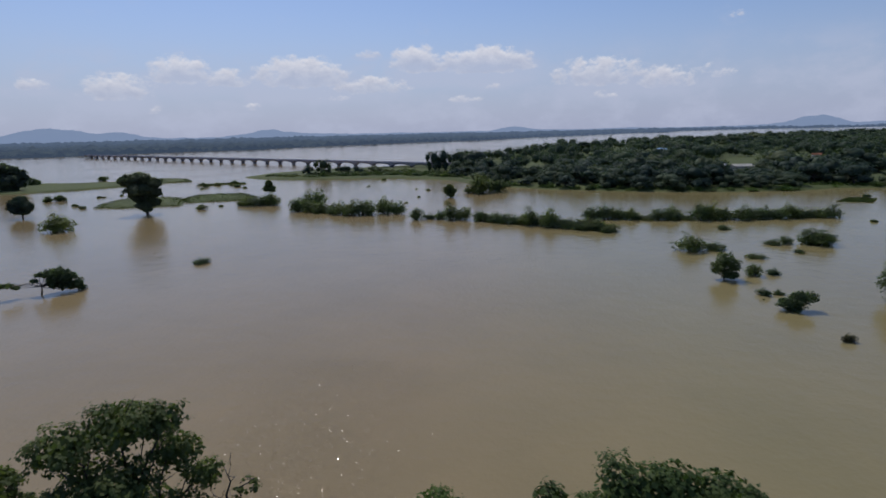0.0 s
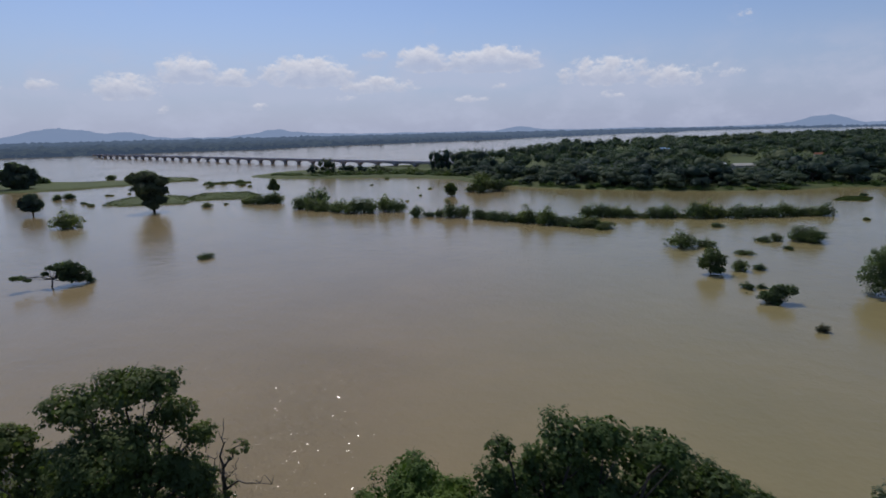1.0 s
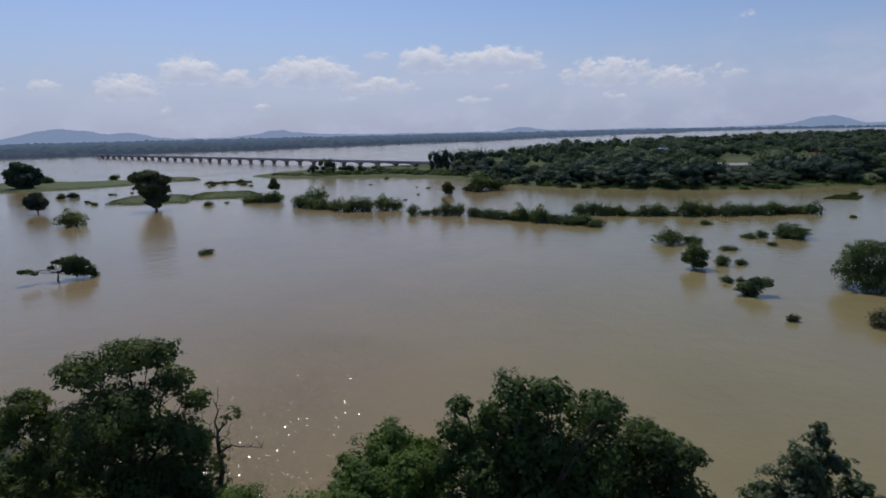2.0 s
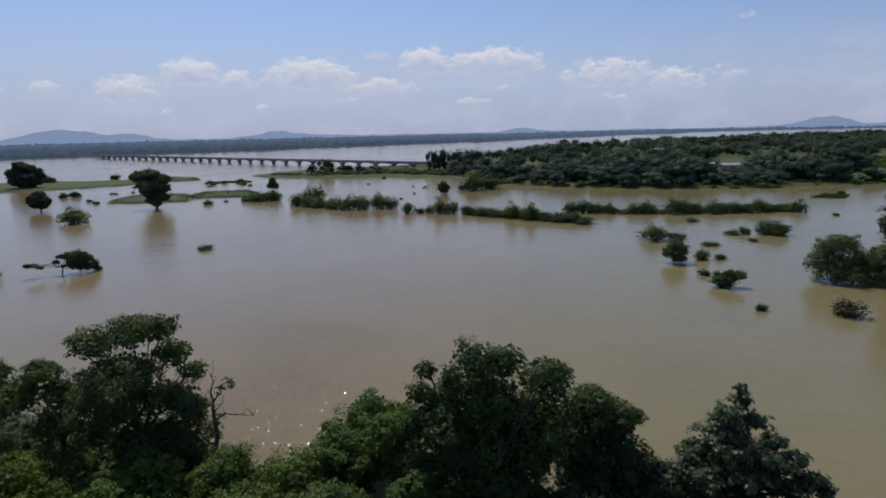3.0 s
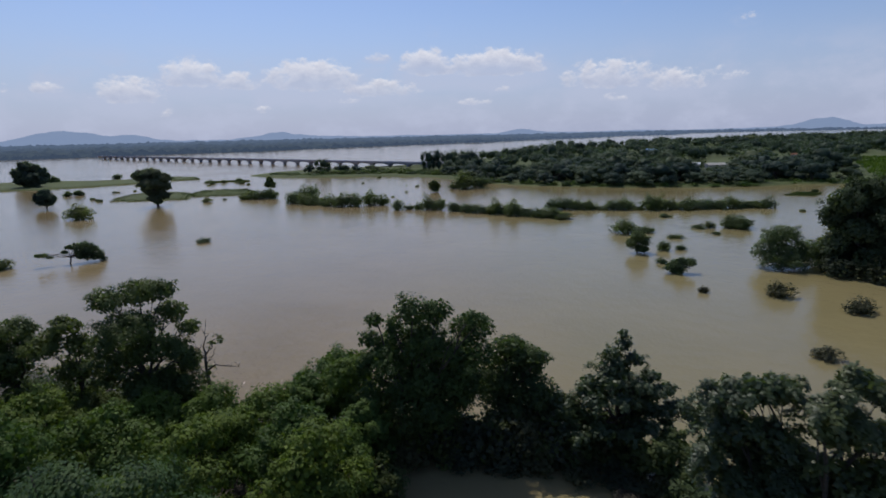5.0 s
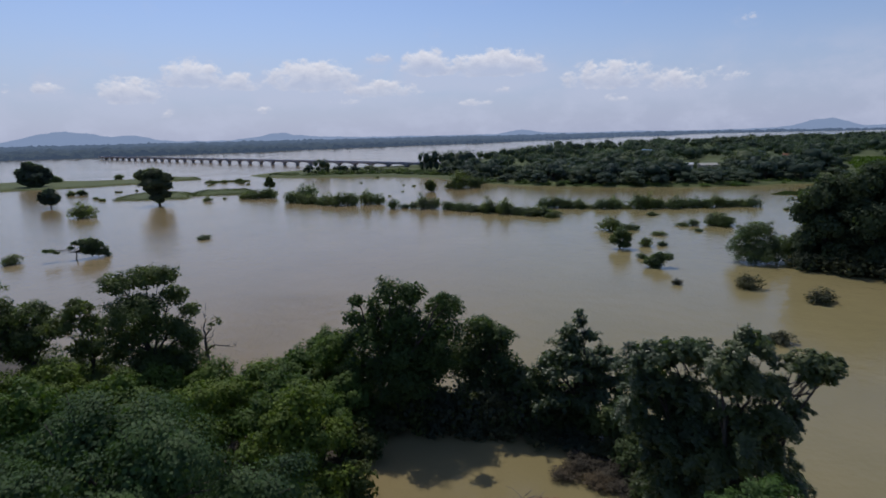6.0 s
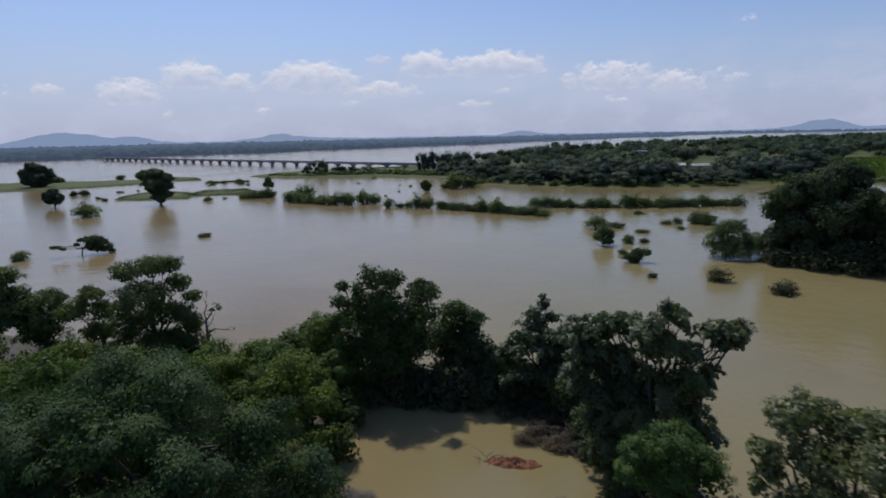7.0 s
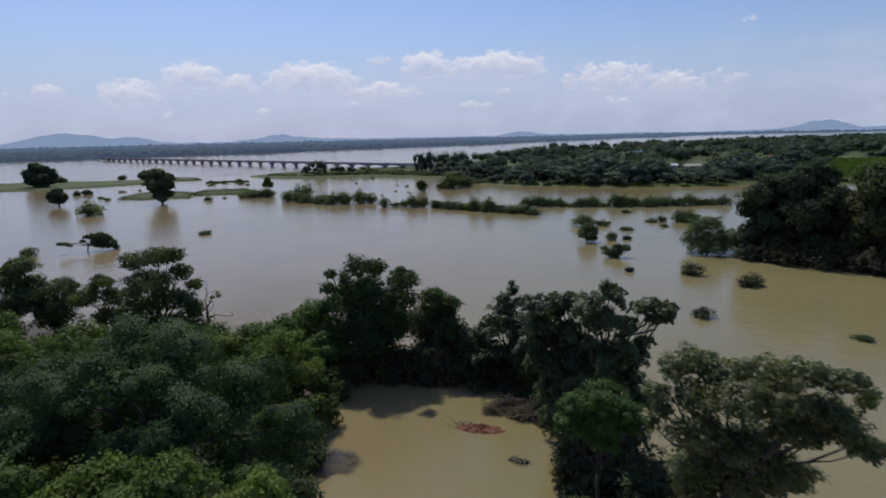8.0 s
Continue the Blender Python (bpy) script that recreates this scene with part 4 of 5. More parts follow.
for kind, mat, lab in (("dark", LEAF_MANGO, "broad dark crowns of dense woods on a flat river bank"), ("mixed", LEAF_WOODS_HAZY, "mixed green woods covering the flat river bank"), ("pale", LEAF_OLIVE, "paler low scrub between taller woods")):
    tagged(new("woods", canopy_mesh("woods", rng, stands[kind][0], np.concatenate(stands[kind][1]), mat, 6, 4, 0.16)), lab, "woods", kind="stuff")
FIELD = ((204, 290), (330, 285), (420, 490), (299, 497))
p = [(x, y, 1.2) for x, y in scatter(rng, FIELD, 3000)]
tagged(new("grass", mesh_quads("grass", tufts(rng, p, 1.1, 6), FIELD_GRASS)), "bright green rough grass of an open field", "grass", kind="stuff")


p = [(x, y, 0.6) for x, y in scatter(rng, ((128, 262), (150, 279), (178, 275), (230, 266), (230, 282), (178, 292), (150, 296), (126, 275)), 900)]
tagged(new("grass", mesh_quads("grass", tufts(rng, p, 0.7, 6), FIELD_GRASS)), "fresh green grass along the water's edge", "grass", kind="stuff")


def shed(label, x, y, z, l, w, h, roof_mat, turn):
    e = thing("shed", x, y, z, turn)
    part("wall", box_mesh("wall", (-l / 2, -w / 2, -1), (l / 2, w / 2, h), PLASTER), e)
    v = [(-l / 2 - 0.5, -w / 2 - 0.5, h + 0.01), (l / 2 + 0.5, -w / 2 - 0.5, h + 0.01), (l / 2 + 0.5, w / 2 + 0.5, h + 0.01), (-l / 2 - 0.5, w / 2 + 0.5, h + 0.01), (-l / 2 - 0.5, 0, h + 1.2), (l / 2 + 0.5, 0, h + 1.2)]
    part("roof", mesh_lists("roof", v, [(0, 1, 5, 4), (2, 3, 4, 5), (0, 4, 3), (1, 2, 5), (3, 2, 1, 0)], roof_mat, False), e)
    return tagged(e, label, "shed")


shed("long low shed with a dull pale roof among the trees", 144.8, 349, 1.2, 11, 6, 4.4, PLASTER, 5)
shed("small hut with a white metal roof among the trees", 134.4, 353, 1.2, 4, 4, 4.6, WHITE_SHEET, -10)
shed("small house with a rust-red roof among the trees", 226, 431, 1.2, 5, 4, 6.0, RED_EARTH, -12)
shed("small house with a blue metal roof among the trees", 148, 540, 1.2, 8, 6, 7.6, BLUE_SHEET, 15)

# ---------------- near bank ----------------
land("mud_bank", ((-60, 40), (-30, 36), (-8, 30), (4, 26), (11, 20.5), (12.2, 16), (13.4, 8.5), (15, -1), (17, -24), (13, -38), (2, -52), (-30, -62), (-75, -50)), 0.5, SOIL,
     "dark wet soil under the trees at the flood's edge", seed=9, rough=1.0, shelf=0.5)
land("mud_bank", ((7, 27), (21, 28), (32, 27), (36, 23.5), (31, 21.2), (22, 22.2), (14, 21.6), (9, 23)), 0.4, SOIL, "narrow bank of dark wet soil under waterside trees", seed=10, rough=0.6, shelf=0.4)


tree("tall open-crowned tree with tiered dark foliage", -11.9, 24.2, [(-0.1, 0.5, 14, 2.7, 1.5), (1.8, 1.1, 14.1, 1.4, 1.2), (-1.7, -2.1, 13.9, 1.9, 1.3), (2, 1.8, 11.8, 1.7, 1.4), (-0.2, -1.3, 11.3, 3.5, 1.7), (3, 2.6, 9.9, 1.3, 0.9), (-2.8, -1.7, 9.7, 1.8, 1.2), (0.6, 0.1, 8.7, 3, 1.9), (-2.3, -0.8, 7.8, 2.8, 1.6), (2.7, 1, 8.4, 1.7, 1.5), (0, 0, 5, 2.8, 2), (0, 0, 3, 2.6, 2), (1.2, 1.4, 5.1, 2.4, 1.7), (2.6, 2.7, 6.6, 1.5, 1.3), (-0.3, -0.5, 5.1, 2.6, 1.7), (1.2, 1.0, 2.8, 2.6, 1.6), (3.6, 1.2, 7.0, 1.3, 1.4), (3.3, 0.8, 4.8, 1.8, 1.7), (3.2, 1.2, 2.6, 1.8, 1.6), (-3.6, -0.6, 6.0, 1.8, 1.3)],
     21, 9500, 0.34, LEAF_DARK, 0.26, 5.5, tight=0.33)
tree("slender dark tree with clumped foliage", -18.5, 23.5, [(-0.3, -0.5, 11.1, 1.8, 0.9), (-1.6, -0.5, 10.2, 0.8, 0.7), (0.3, -0.1, 9.1, 1.8, 1.5), (-2.3, -1.3, 9.1, 2.1, 1.2), (-0.5, 0, 6.5, 2.2, 1.6), (0, 0, 3.5, 2.4, 1.8)], 22, 4200, 0.34, LEAF_DARK, 0.18, 4.5)
tree("tall dark tree with clumped foliage", -26, 24, [(-2.6, -2.2, 13.4, 2.4, 1.3), (-4.3, -2.7, 12.1, 2.1, 1.8), (-2.5, -0.7, 10.9, 1.9, 1.2), (-0.4, 0.4, 9.9, 2.9, 1.4), (0.8, 1.7, 9.9, 1, 0.9), (-2.4, -3.5, 9.5, 2.8, 1.9), (-1, 0, 6, 3, 2), (0, 0, 3, 3, 2), (-3.6, -2.8, 11.4, 2.5, 1.9), (-2.4, -1.2, 8.8, 3.2, 2.0), (-0.1, -0.5, 7.3, 3.3, 1.7), (-3.8, -3.6, 8.2, 3.1, 1.9), (1.0, 0.8, 8.6, 1.9, 1.2)], 23, 6500, 0.34, LEAF_DARK, 0.24, 4.2)
tree("rounded dense tree with dark foliage at the flood's edge", 14.5, 22.5, [(-0.3, -0.8, 13.6, 1.9, 1.6), (1.8, 0, 13.4, 1.7, 1.2), (4.6, 1.9, 11.5, 2.5, 1.5), (-1.9, -0.6, 12, 0.9, 1.5), (0.6, 0.2, 10.5, 3.1, 2.3), (4.2, 0.4, 9.5, 2.9, 2.2), (-2.2, -1.9, 9.4, 1.5, 1.8), (-3.6, -0.1, 12.5, 1, 0.7), (-4.1, 0.1, 10.8, 1.2, 0.9), (4.8, -1.1, 13.2, 1.1, 0.6), (-2.6, 0.7, 10.0, 1.7, 1.4), (-1.0, 0.1, 9.2, 1.9, 1.5), (1.2, -0.1, 10.2, 1.6, 1.3), (-0.0, 0.9, 10.9, 1.6, 1.2)]
     + [(-3.7, -0.1, 5.3, 2, 3.1), (0.6, -0.9, 5.4, 2.9, 2.8), (2.6, 1.5, 1.3, 3.1, 2.6), (-2.3, -1, 1.5, 2, 1.8), (0.6, -0.9, 7.5, 2.2, 2), (3, 1, 6, 2.6, 2.2), (2.8, 0.5, 8, 2.2, 1.6), (0.5, 0, 7.4, 3, 2.2), (2.6, 1, 5.8, 3, 2.2), (-1.4, 0.5, 5.8, 2.6, 2), (3.6, 0.5, 7, 2.6, 2), (1, 0.5, 4, 3.2, 2), (-4.0, 0.4, 8.8, 1.5, 1.2), (-4.7, -0.3, 8.5, 1.1, 1.0)],
     24, 12000, 0.34, LEAF_MID, 0.3, 4.5, tight=0.36)
tree("dense dark tree leaning over the water", 21.5, 25, [(0.6, 1.2, 8.6, 2.3, 1.7), (2.6, 0.1, 7.2, 1.2, 1.8), (-0.6, 1, 5.8, 3, 2.5), (0.6, 0.2, 2.8, 3, 2.5), (-2.3, -1.1, 1.1, 2.5, 2.1), (3.3, 1.1, 3.6, 1.7, 2.2), (2.6, 0.8, 0.2, 2.5, 1.9), (1.1, -0.7, 9.9, 1.5, 0.5), (3.2, -1.1, 9, 1.3, 0.6), (2.3, 0.3, 8.0, 2.3, 1.9), (0.6, 0.7, 5.8, 2.5, 2.2), (3.4, -0.5, 5.6, 2.2, 2.1), (1.5, 0.0, 2.4, 3.0, 2.2), (4.6, -0.5, 2.9, 2.3, 2.1), (6.1, 0.3, 0.0, 2.1, 1.9)], 25, 8500, 0.34, LEAF_DARK, 0.24, 3, tight=0.38)
tree("pointed tree with drooping leafy branches", 31.5, 23.8, [(0.2, -0.1, 11.3, 0.5, 0.6), (0.3, 0, 10.4, 0.95, 0.8), (-0.7, -0.5, 9.6, 1.3, 0.9), (1.2, -0.3, 9.2, 1.2, 0.8), (-0.5, -0.7, 8.5, 1.9, 1.3), (-2.1, -0.5, 6.5, 2.5, 1.8), (0.8, 0.7, 6.1, 2, 2.5), (-4.7, -0.7, 5.3, 1.7, 1.1), (3.6, -0.7, 6.8, 1.4, 0.6), (4.8, -1.3, 5.8, 1, 0.4), (3.6, -1.5, 4.3, 0.9, 0.4), (2.6, -0.2, 7.7, 1.2, 0.7), (1.7, -0.9, 5.7, 1.6, 1.2)]
     + [(-3.9, -1, 3.5, 2.4, 1.4), (-0.1, 0.5, 2.4, 2.7, 2.5), (-2.8, -0.2, 0.4, 2.1, 1.5), (1.5, 0.7, 3.7, 1.5, 2.1), (1.1, -0.3, 2.4, 1.8, 1.4), (-2.0, -0.4, 2.3, 2.5, 1.9), (-3.5, 1.0, -1.1, 2.7, 2.0), (-0.3, -1.2, 0.3, 2.3, 1.9), (-5.6, -0.1, 1.4, 1.9, 2.0), (1.0, -2.3, 4.0, 1.3, 1.4), (2.8, -1.0, 6.6, 1.5, 0.8), (4.2, -1.2, 5.4, 1.4, 0.7), (5.4, -1.3, 4.9, 1.0, 0.5), (6.0, -1.4, 4.0, 0.8, 0.4), (2.6, -1.0, 5.0, 1.5, 0.9), (4.0, -1.5, 3.2, 1.1, 0.6)]
     + [(-3.5, -3.0, 3.6, 1.6, 0.7), (-1.6, -3.2, 4.1, 1.7, 0.8), (0.5, -3.1, 3.6, 1.5, 0.7), (2.0, -2.9, 4.5, 1.4, 0.6), (0.1, -2.4, 6.5, 1.6, 0.8), (-2.1, -2.2, 6.2, 1.6, 0.8), (-0.9, -1.9, 7.8, 1.4, 0.7), (1.5, -2.0, 7.4, 1.3, 0.7)],
     26, 10500, 0.36, LEAF_GLOSS, 0.2, 3.5, tight=0.36, sub=9, core=0.65, bough=1.4)
tree("large dark tree with glossy leaves and a long side limb", 39.5, 6, [(0.2, 0.1, 15.4, 1.6, 1.1), (-0.6, -0.4, 13, 2.3, 1.7), (2.6, -0.2, 14.1, 0.9, 0.7), (3.6, 0, 14.3, 1.0, 0.7), (4.6, 0.1, 14.1, 0.9, 0.8), (4.9, 0.2, 13.2, 0.7, 0.8), (3.9, 0.1, 13.2, 0.9, 0.7), (1.6, 0.1, 12.4, 1.1, 1.1), (2.9, -0.1, 11.3, 1.0, 0.5), (-1.7, -1.1, 14.4, 1.3, 1.1)]
     + [(0.5, -0.5, 10.2, 2.3, 2.2), (-1.4, -0.3, 7.6, 2.1, 2), (1.9, 0.2, 7.9, 1.4, 1.4), (-0.5, -1.1, 4.9, 2.1, 1.8), (-1.5, 1, 3, 2.2, 1.8), (0.5, 0.5, 2.4, 2.4, 1.6), (0, 0, 8, 2.4, 2), (2.2, 0, 10.2, 1.2, 1.2), (2.6, 0.1, 6.2, 1.6, 1.5), (1.2, -0.6, 5.2, 1.8, 1.6)],
     27, 22000, 0.36, LEAF_GLOSS, 0.34, 5, tight=0.36, sub=9, core=0.62, bough=1.5)
tree("dark leafy tree crowding a larger neighbour", 38, 9.2, [(-0.1, 0.2, 13.2, 1.5, 1), (-2.2, 0.8, 12.7, 1.7, 1.3), (-3.9, 0.7, 11.4, 1.5, 1.4), (-1.5, -0.3, 10, 2.5, 2.1), (-2.6, -0.1, 5.9, 2, 1.9), (-1.8, 0.8, 2.4, 1.9, 1.6), (0.4, -0.8, 9.5, 2, 2.1), (-3.9, 0.8, 8.7, 1.3, 1.4), (0.3, -2.0, 9.0, 2.2, 2.2), (0.2, -2.5, 6.0, 2.2, 2.2), (-1.6, -2.0, 7.6, 1.9, 2.0), (-1.4, -1.8, 11.6, 1.6, 1.4), (-1.6, -1.6, 4.4, 2.2, 2.0), (-4.2, -1.7, 13.7, 1.3, 1.1), (-2.6, -1.7, 14.1, 1.5, 1.1), (-1.1, -1.6, 14.2, 1.4, 1.0), (-3.4, -1.7, 12, 1.8, 1.6), (-4.4, -1.6, 10.3, 1.5, 1.6), (-3.2, -1.7, 8.6, 1.8, 1.8)],
     36, 18000, 0.35, LEAF_GLOSS, 0.24, 4, tight=0.36, sub=9, core=0.62, bough=1.5)
tree("rounded young tree with bright green foliage", 38.1, -1.6, [(0, 0, 9.9, 1.7, 1.1), (-1.6, 0.4, 9, 1.5, 1), (1.6, -0.2, 9, 1.5, 1), (0, 0.3, 8.2, 2.2, 1.2), (2.4, 0, 7.8, 1.3, 0.8), (-2.4, 0, 7.8, 1.2, 0.9), (0, 0, 6.8, 1.8, 1)], 28, 9000, 0.24, LEAF_FRESH, 0.16, 4, tight=0.38, aspect=0.6)
tree("wide spreading tree with feathery layered foliage", 42.5, -9.5, [(-0.5, 1.2, 15.4, 1.6, 0.9), (1.1, 0.6, 15.1, 1.7, 0.9), (2.5, -0.9, 15.8, 1.7, 0.8), (3.6, -2.3, 16.4, 1.6, 0.7), (4.6, -3.6, 16.6, 1.1, 0.6), (5.9, -3.2, 15.6, 0.6, 0.9), (-0.5, -0.1, 14.1, 1.7, 1.1), (1.1, -2, 14.7, 1.7, 1.1), (2.8, -2.7, 15, 1.5, 0.7), (6.4, -2.5, 12.8, 1.2, 0.6), (4.3, -2.2, 12.9, 0.7, 0.5), (4, -1.5, 14, 1.4, 0.8), (3.2, -1.9, 13.2, 1.5, 0.9), (4.6, -2.6, 14.6, 1.4, 0.8), (5.4, -2.9, 13.8, 1.0, 0.8), (-2.6, 0.4, 14.0, 0.9, 0.5), (-2.3, 0.4, 13.0, 0.8, 0.6), (-1.7, 0.6, 15.2, 1.0, 0.6), (-2.8, 0.5, 12.2, 0.5, 0.6)]
     + [(5.9, -0.9, 12.7, 1.4, 0.6), (-0.3, -0.8, 12.2, 2, 1.3), (1.9, -1, 11.7, 1.3, 1.1), (0.4, 1.5, 8.1, 2, 1.4), (2.9, 0.2, 9, 1.9, 1.1), (4.5, -0.7, 9.4, 0.7, 0.7), (0.5, 0.5, 6, 2.2, 1.6), (2.5, 0.5, 6.5, 1.8, 1.4), (2, -0.5, 11.2, 2, 1.2), (3.4, -1, 10.4, 1.7, 1.1), (1.4, 0, 9.8, 2.1, 1.4), (-0.8, 0.6, 4, 2.2, 1.6), (1.5, 0.8, 4.2, 2.2, 1.7), (0.2, 1, 10, 2, 1.5)],
     29, 26000, 0.25, LEAF_GLOSS, 0.24, 8.5, lean=(1.2, -0.4), twigs=1, tight=0.38, aspect=0.7, fill=150.0)
tree("massive tree with glossy dark leaves", 7.5, -6.5, [(0, 0, 14.6, 3.6, 2.0), (4.5, -2.6, 15.2, 3.0, 1.8), (-4, 1.5, 13.0, 3.2, 2.0), (2.5, -5.5, 14.6, 3.0, 1.8), (7.5, -0.5, 12, 3, 2.2), (-6.5, -1.5, 12, 3, 2.0), (-2, -4.5, 13.6, 3.4, 2.0), (6.5, -5.5, 12.5, 2.8, 2.2), (-3.2, -4.5, 10.8, 1.9, 1.3), (-2.0, -4.1, 11.9, 1.9, 1.3)]
     + [(0, 2, 10, 5, 3), (7, -3, 8, 4, 3), (-5.5, -5, 10, 3.5, 2.4), (2, -5, 9, 4.5, 3), (9, 1.5, 8, 2.8, 2.4), (-2.3, -3.2, 8.8, 2.0, 1.4), (-3.6, -5.4, 9.8, 1.8, 1.2), (3.9, 0.7, 8.8, 1.8, 1.5), (4.4, 2.1, 6.1, 1.9, 1.4), (0.5, -2.1, 8.7, 2.0, 1.4)],
     30, 40000, 0.27, LEAF_BROAD, 0.42, 6, tight=0.44, sub=6, core=0.62, fill=80.0)
for i, (x, y, w, h, m) in enumerate((
    (-7.4, 12.5, 9, 10.4, 0), (0.4, 11, 9, 10.3, 0), (-9.5, 6, 9, 12.4, 0), (10.4, 8, 8.5, 12.0, 0), (2.2, 18, 8.5, 8.8, 0), (4.6, 29.5, 8, 7.2, 0), (3.4, 24.5, 7.5, 7.4, 0), (8.2, 25.4, 7, 10.2, 0),
    (-16, 15.5, 9, 9.5, 0), (-19, 8, 10, 11, 0)) + (
    (7, 14, 8.5, 9.8, 0), (9.6, 14.8, 6.5, 7.8, 0), (-4, 21, 8, 7.0, 0), (-9, 20, 7.5, 6.5, 0), (-26, 15, 10, 10.5, 0), (-4, -7, 9, 9.5, 0), (3, -13, 9, 10, 0), (-13, -4, 10, 10.5, 0), (-18, 0, 10, 11, 0), (-1, 3, 9, 10, 0), (10.4, 20, 5.5, 7.6, 0), (27.4, 23.4, 6, 6.4, 1), (35.2, 20, 5.5, 5.2, 1), (12.4, 1.5, 6, 7.5, 1),
)):
    rng = np.random.default_rng(800 + i)
    tree(("bushy green tree in a dense thicket", "dark bushy tree at the water's edge")[m], x, y, round_lobes(rng, w, h * 0.99, 9, 0.08, 0.8), 800 + i, 3500, 0.38, (LEAF_GREEN, LEAF_DARK)[m], 0.16, h * 0.25, group=("thicket", "")[m], tight=0.38, fill=40.0)
for i, (x, y, w, h) in enumerate(((12.4, -17.2, 7.5, 14.6), (17.0, -18.6, 7, 16.0), (21.2, -18.4, 6, 15.4), (7.5, -18, 7, 14.2), (2, -16, 8, 13.6), (18.5, -13.5, 6, 12))):
    rng = np.random.default_rng(840 + i)
    tree("young tree with soft mid-green foliage", x, y, round_lobes(rng, w, h, 9, 0.45, 0.75), 840 + i, 4600, 0.3, LEAF_GREEN, 0.16, h * 0.4, group="young trees", tight=0.38)

for i, (x, y, w, h) in enumerate(((9.5, 22.5, 5, 4), (13, 22.4, 5, 4.6), (17, 22.6, 5, 4.8), (21.5, 22.8, 5.5, 4.6), (25.5, 22.6, 5, 5.2), (28.4, 22.2, 5, 4.4), (32, 22, 5, 4.6), (35.5, 16.4, 5, 4), (37.2, 11.4, 5, 4.4), (37, 6, 4.4, 3.6), (37.6, 0.8, 4, 3.0), (39.6, -5, 5, 4.5), (42, -8, 5, 5), (40.4, 3.4, 5, 4.6), (41.6, 0, 5.5, 4.6), (43, -3.4, 5.5, 4.8), (37.2, -3.6, 4.6, 4.2), (35.8, -7, 4.5, 3.8), (12.6, 16.4, 4.5, 4.4), (13.4, 10, 4.5, 5), (14.2, 4, 4.6, 5), (15.6, -3, 5, 5.5), (-10, 27, 5, 4), (-6, 26, 5, 4.4))):
    shrub("dark leafy undergrowth at the water's edge", x, y, w, h, i, i * 53, "mid", LEAF_DARK, "undergrowth")

# leaf colour here carries the shade below the waterside trees
for i, (x, y, w, h) in enumerate(((38.5, 4.4, 5, 4.5), (41.5, 7.5, 5.5, 6), (43, 2.5, 5.5, 5), (41, 0.5, 5, 5), (45, 0.5, 5, 4), (40.5, -3.5, 5, 5), (44.5, -3.5, 6, 6.5), (42, -7, 6, 6), (38.6, -6, 4.5, 4.5), (46.5, -6.5, 5, 5), (36.6, 3.2, 4, 3.2), (39.4, -9, 5, 5))):
    shrub("dense dark undergrowth below waterside trees", x, y, w, h, i + 2, i * 61, "mid", LEAF_SHADED, "dark undergrowth")

# dark-leaved shrubs added to fill the tree shade along the clearing
for i, (x, y, w, h) in enumerate(((13.6, 20.6, 4.5, 3.2), (18.0, 21.4, 4.5, 2.6), (21.6, 21.6, 4.5, 2.4), (25.0, 21.4, 4.5, 2.4), (28.2, 20.6, 4.2, 2.2), (31.5, 19.6, 4.5, 2.2), (34.4, 18.6, 4.5, 2.6), (36.2, 14.2, 4.5, 3.2))):
    shrub("low dark shrub overhanging a flooded clearing", x, y, w, h, i, i * 71, "mid", LEAF_SHADED, "clearing edge")

# dark-leaved filler for the shaded inside of the waterside trees
for i, (x, y, w, h) in enumerate(((15.5, 24, 6, 6), (19, 22.6, 6, 6.5), (22.6, 23, 6, 6), (26, 23, 6, 6.2), (29, 23.4, 5.5, 5.5), (17.5, 22.6, 5.5, 6), (12, 24.5, 5.5, 5.5), (24, 22.8, 5, 6))):
    shrub("tall dark shrub under waterside trees", x, y, w, h, i, i * 47, "mid", LEAF_SHADED, "tall undergrowth")
for i, (x, y, w, h) in enumerate(((-15, 21.5, 6.5, 5), (-18.5, 20, 7, 5.5), (-12, 21, 6, 4.5), (-22, 20, 7, 6), (-26, 20.5, 7, 5.5), (-30, 20, 8, 6.5), (-15.6, 27, 6, 5), (-19, 27, 6.5, 5.4), (-23.5, 28, 7, 5.5), (-28, 28.5, 7, 5.5))):
    shrub("bushy dark shrub at the foot of slender trees", x, y, w, h, i, i * 43, "mid", LEAF_DARK, "bank undergrowth")

# dead tree
rng = np.random.default_rng(31)
dead = thing("dead_tree", -8.8, 28.6)
v, f = [], []
tube_data(v, f, limb_path(rng, (0, 0, -0.8), (0.25, 0, 6.6), 0, 6, 0.03), (0.32, 0.27, 0.23, 0.2, 0.17, 0.14, 0.1), 7)
stem = part("trunk", mesh_lists("trunk", v, f, DEAD_WOOD), dead)
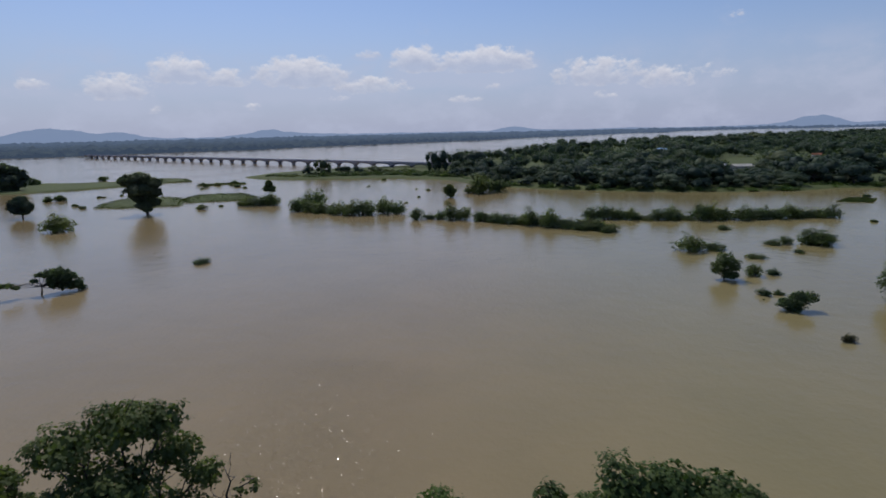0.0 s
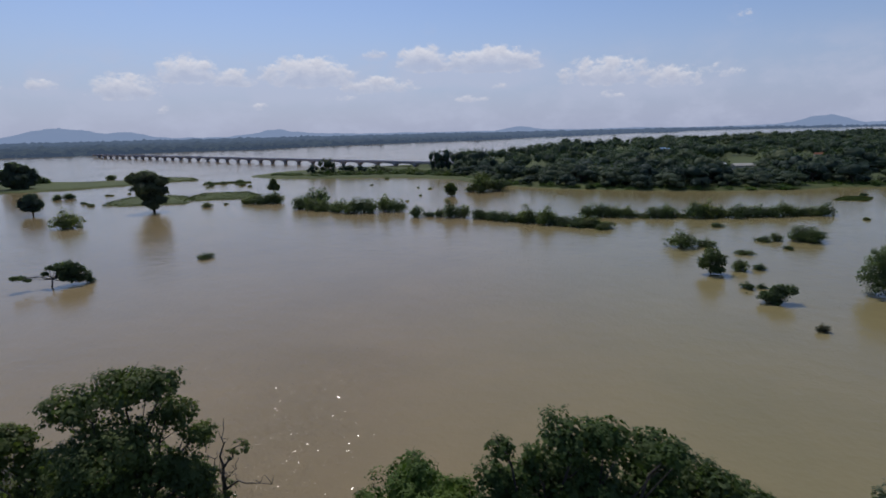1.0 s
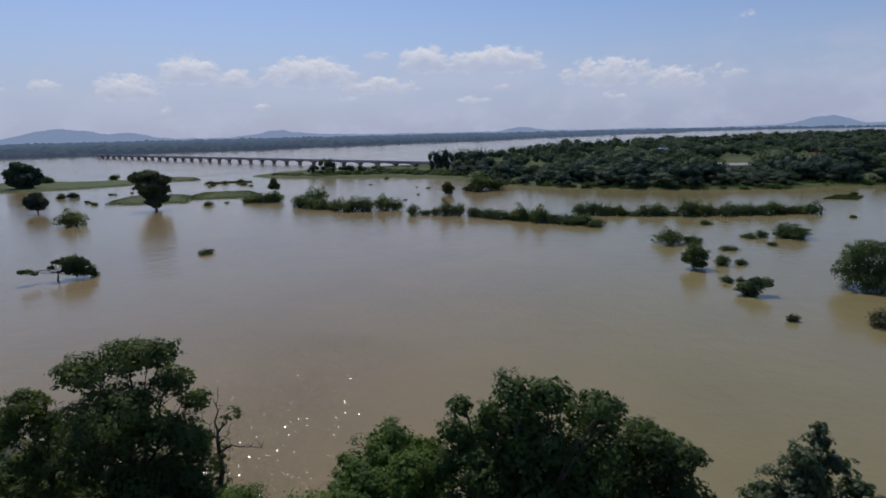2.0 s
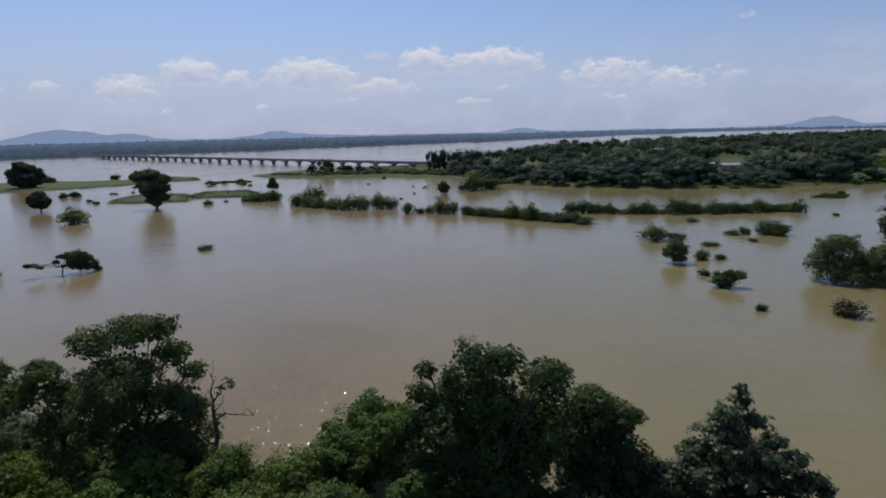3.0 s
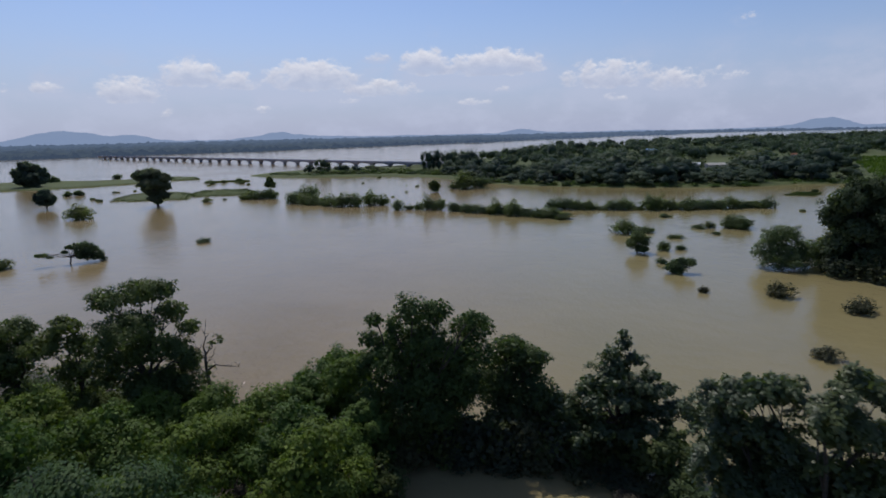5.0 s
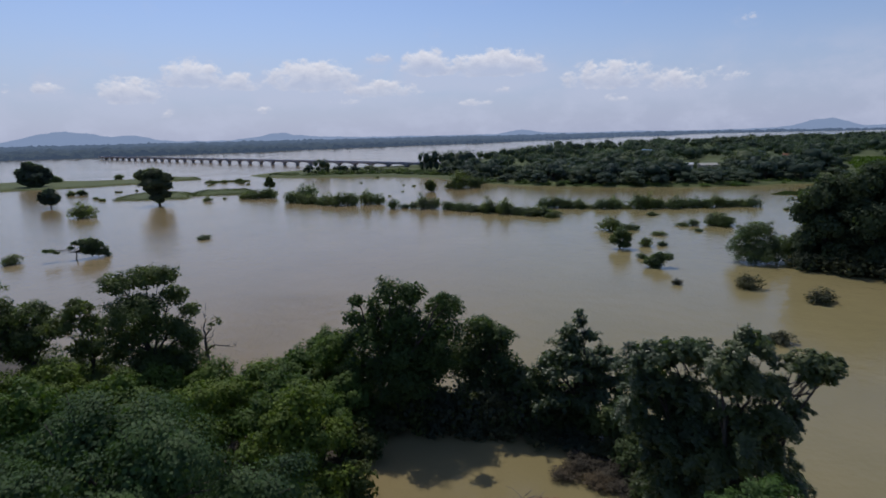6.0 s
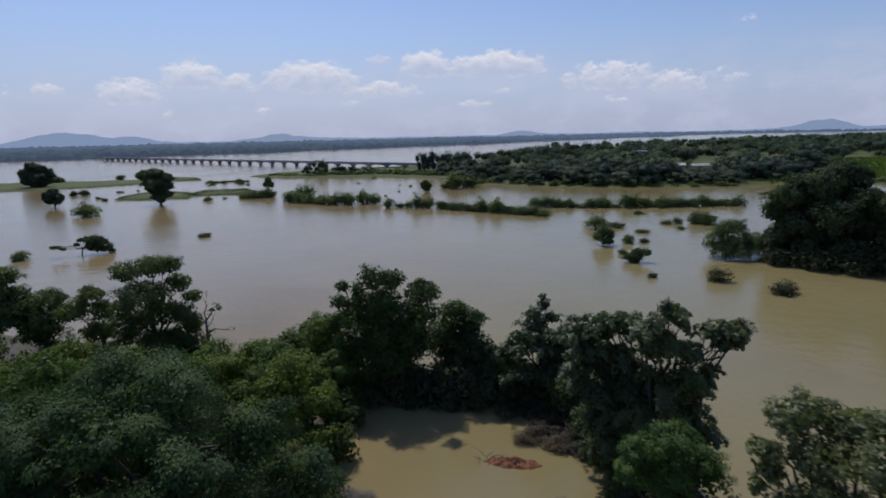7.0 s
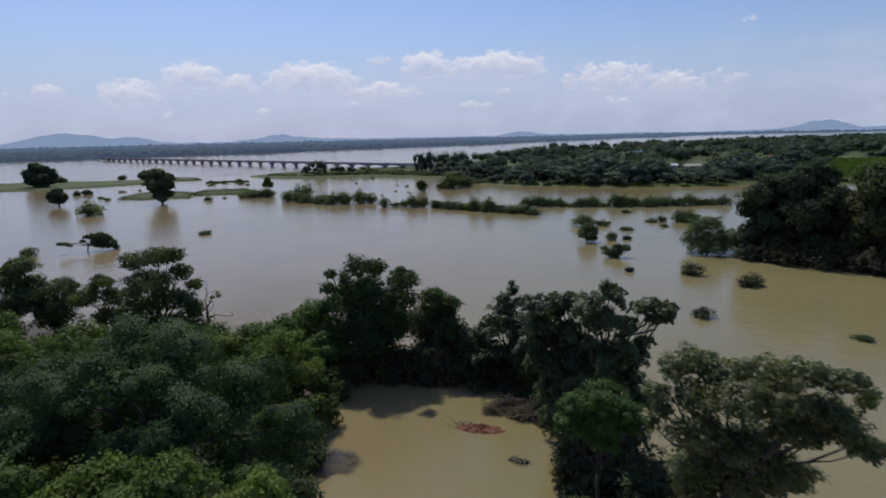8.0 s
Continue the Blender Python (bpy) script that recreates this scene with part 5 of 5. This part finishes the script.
for a, b, r, n in (((0.25, 0, 6.5), (0.6, 0, 9.3), 0.07, 6), ((0.25, 0, 6.3), (1.9, 0, 8.4), 0.07, 7), ((0.2, 0, 4.6), (3.6, 0.2, 5.1), 0.07, 7), ((0.2, 0, 3.6), (-1.1, 0.3, 5.6), 0.05, 5), ((0.22, 0, 5.6), (-0.8, -0.2, 7.6), 0.05, 5), ((0.2, 0, 5.2), (1.5, -0.5, 6.6), 0.05, 6)):
    v, f = [], []
    path = limb_path(rng, a, b, 0.08, 5, 0.06)
    tube_data(v, f, path, (r * 1.4, r * 1.1, r * 0.9, r * 0.7, r * 0.5, r * 0.2), 5)
    for _ in range(n):
        s0 = path[int(rng.integers(1, 6))]
        s1 = s0 + Vector((rng.uniform(-0.7, 1.0), rng.uniform(-0.6, 0.6), rng.uniform(-0.2, 1.0)))
        tube_data(v, f, limb_path(rng, s0, s1, 0.1, 3, 0.08), (0.032, 0.026, 0.018, 0.008), 4)
    part("branch", mesh_lists("branch", v, f, DEAD_WOOD), stem)
part("crown", mesh_quads("crown", crown_quads(rng, [(0.1, 0, 4, 0.9, 1.5), (-0.5, 0, 5.6, 0.7, 0.7), (1.7, 0, 8.0, 0.7, 0.6), (0.9, 0, 7.3, 0.5, 0.5), (-0.3, 0, 2.6, 1.0, 1.2)], 700, 0.24, 8, 0.4, core=0), LEAF_DARK), dead, "a few remaining dark leaves")
tagged(dead, "half-dead bare tree with crooked thin branches", "tree")

land("mud_bank", ((31, 17), (32.5, 14.6), (34.5, 12.9), (36.5, 12), (37, 17), (34, 19)), 0.25, SOIL, "low shelf of brown mud littered with dry brush", seed=14, rough=0.5, shelf=0.3)
for x, y, w, h, k in ((30.2, 15.4, 3.4, 1.3, 2), (32.4, 14.4, 3.4, 1.2, 4), (34.4, 13.4, 3.2, 1.3, 5), (31.6, 16.8, 3.8, 1.5, 0), (34.2, 15.6, 3.6, 1.6, 6)):
    shrub("withered brown bush in shallow flood water", x, y, w, h, k, k * 40, "brush", LEAF_DRY)
for x, y, w, h, k in ((16.4, 5.0, 3.4, 0.7, 1), (17.6, 4.0, 3.0, 0.5, 2), (15.9, 3.4, 3.0, 0.6, 4)):
    shrub("bleached grey brush matted on the water", x, y, w, h, k, k * 40, "brush", LEAF_GREY)
v, f = [], []
rng = np.random.default_rng(35)
for i in range(16):
    a = Vector((rng.uniform(-1.2, 0.6), rng.uniform(-0.3, 0.3), 0.03))
    tube_data(v, f, limb_path(rng, a, a + Vector((rng.uniform(0.4, 1.3), rng.uniform(-0.7, 0.5), rng.uniform(0.02, 0.3))), 0.12, 3, 0.06), (0.04, 0.03, 0.02, 0.008), 5)
drift = thing("drifting_branch", 32.6, 5.9, 0, -25)
part("branch", mesh_lists("branch", v, f, DEAD_WOOD), drift)
part("foliage", mesh_quads("foliage", crown_quads(rng, [(0.2, 0, 0.06, 0.7, 0.1)], 90, 0.14, 8, 0.4, core=0), LEAF_DRY), drift)
tagged(drift, "broken leafy branch drifting on brown flood water", "branch")

# red earth mound with brush, in the flooded clearing
rng = np.random.default_rng(33)
mound = thing("earth_mound", 28.8, 11.2, 0, -4, (1.15, 1.15, 0.95))
co = []
for r in np.linspace(0, 1, 19):
    row = []
    for a in np.linspace(0, 2 * math.pi, 73):
        x, y = 2.7 * r * math.cos(a), 0.95 * r * math.sin(a)
        k = max(0, 1 - r) ** 0.7
        row.append((x * (1 + 0.12 * noise.noise((math.cos(a) * 2, math.sin(a) * 2, 5))), y * (1 + 0.2 * noise.noise((math.cos(a) * 2, math.sin(a) * 2, 1))), -0.3 + 0.85 * k + 0.35 * k * noise.noise((x * 1.7, y * 2.4, 0)) + 0.3 * k * noise.noise((x * 4.3, y * 5.1, 3)) + 0.12 * k * noise.noise((x * 11, y * 12, 6))))
    co.append(row)
part("earth", mesh_grid("earth", np.array(co)[:, ::-1], RED_EARTH), mound)
v, f = [], []
for i in range(10):
    a = Vector((rng.uniform(-2.6, -0.6), rng.uniform(-0.2, 0.8), 0.15))
    b = a + Vector((rng.uniform(-1.4, 1.4), rng.uniform(-0.5, 0.8), rng.uniform(0.1, 0.7)))
    tube_data(v, f, limb_path(rng, a, b, 0.1, 3, 0.06), (0.026, 0.022, 0.015, 0.008), 5)
part("twigs", mesh_lists("twigs", v, f, DEAD_WOOD), mound, "tangle of dry grey twigs")
tagged(mound, "low mound of reddish earth with dry brush in flood water", "mound")
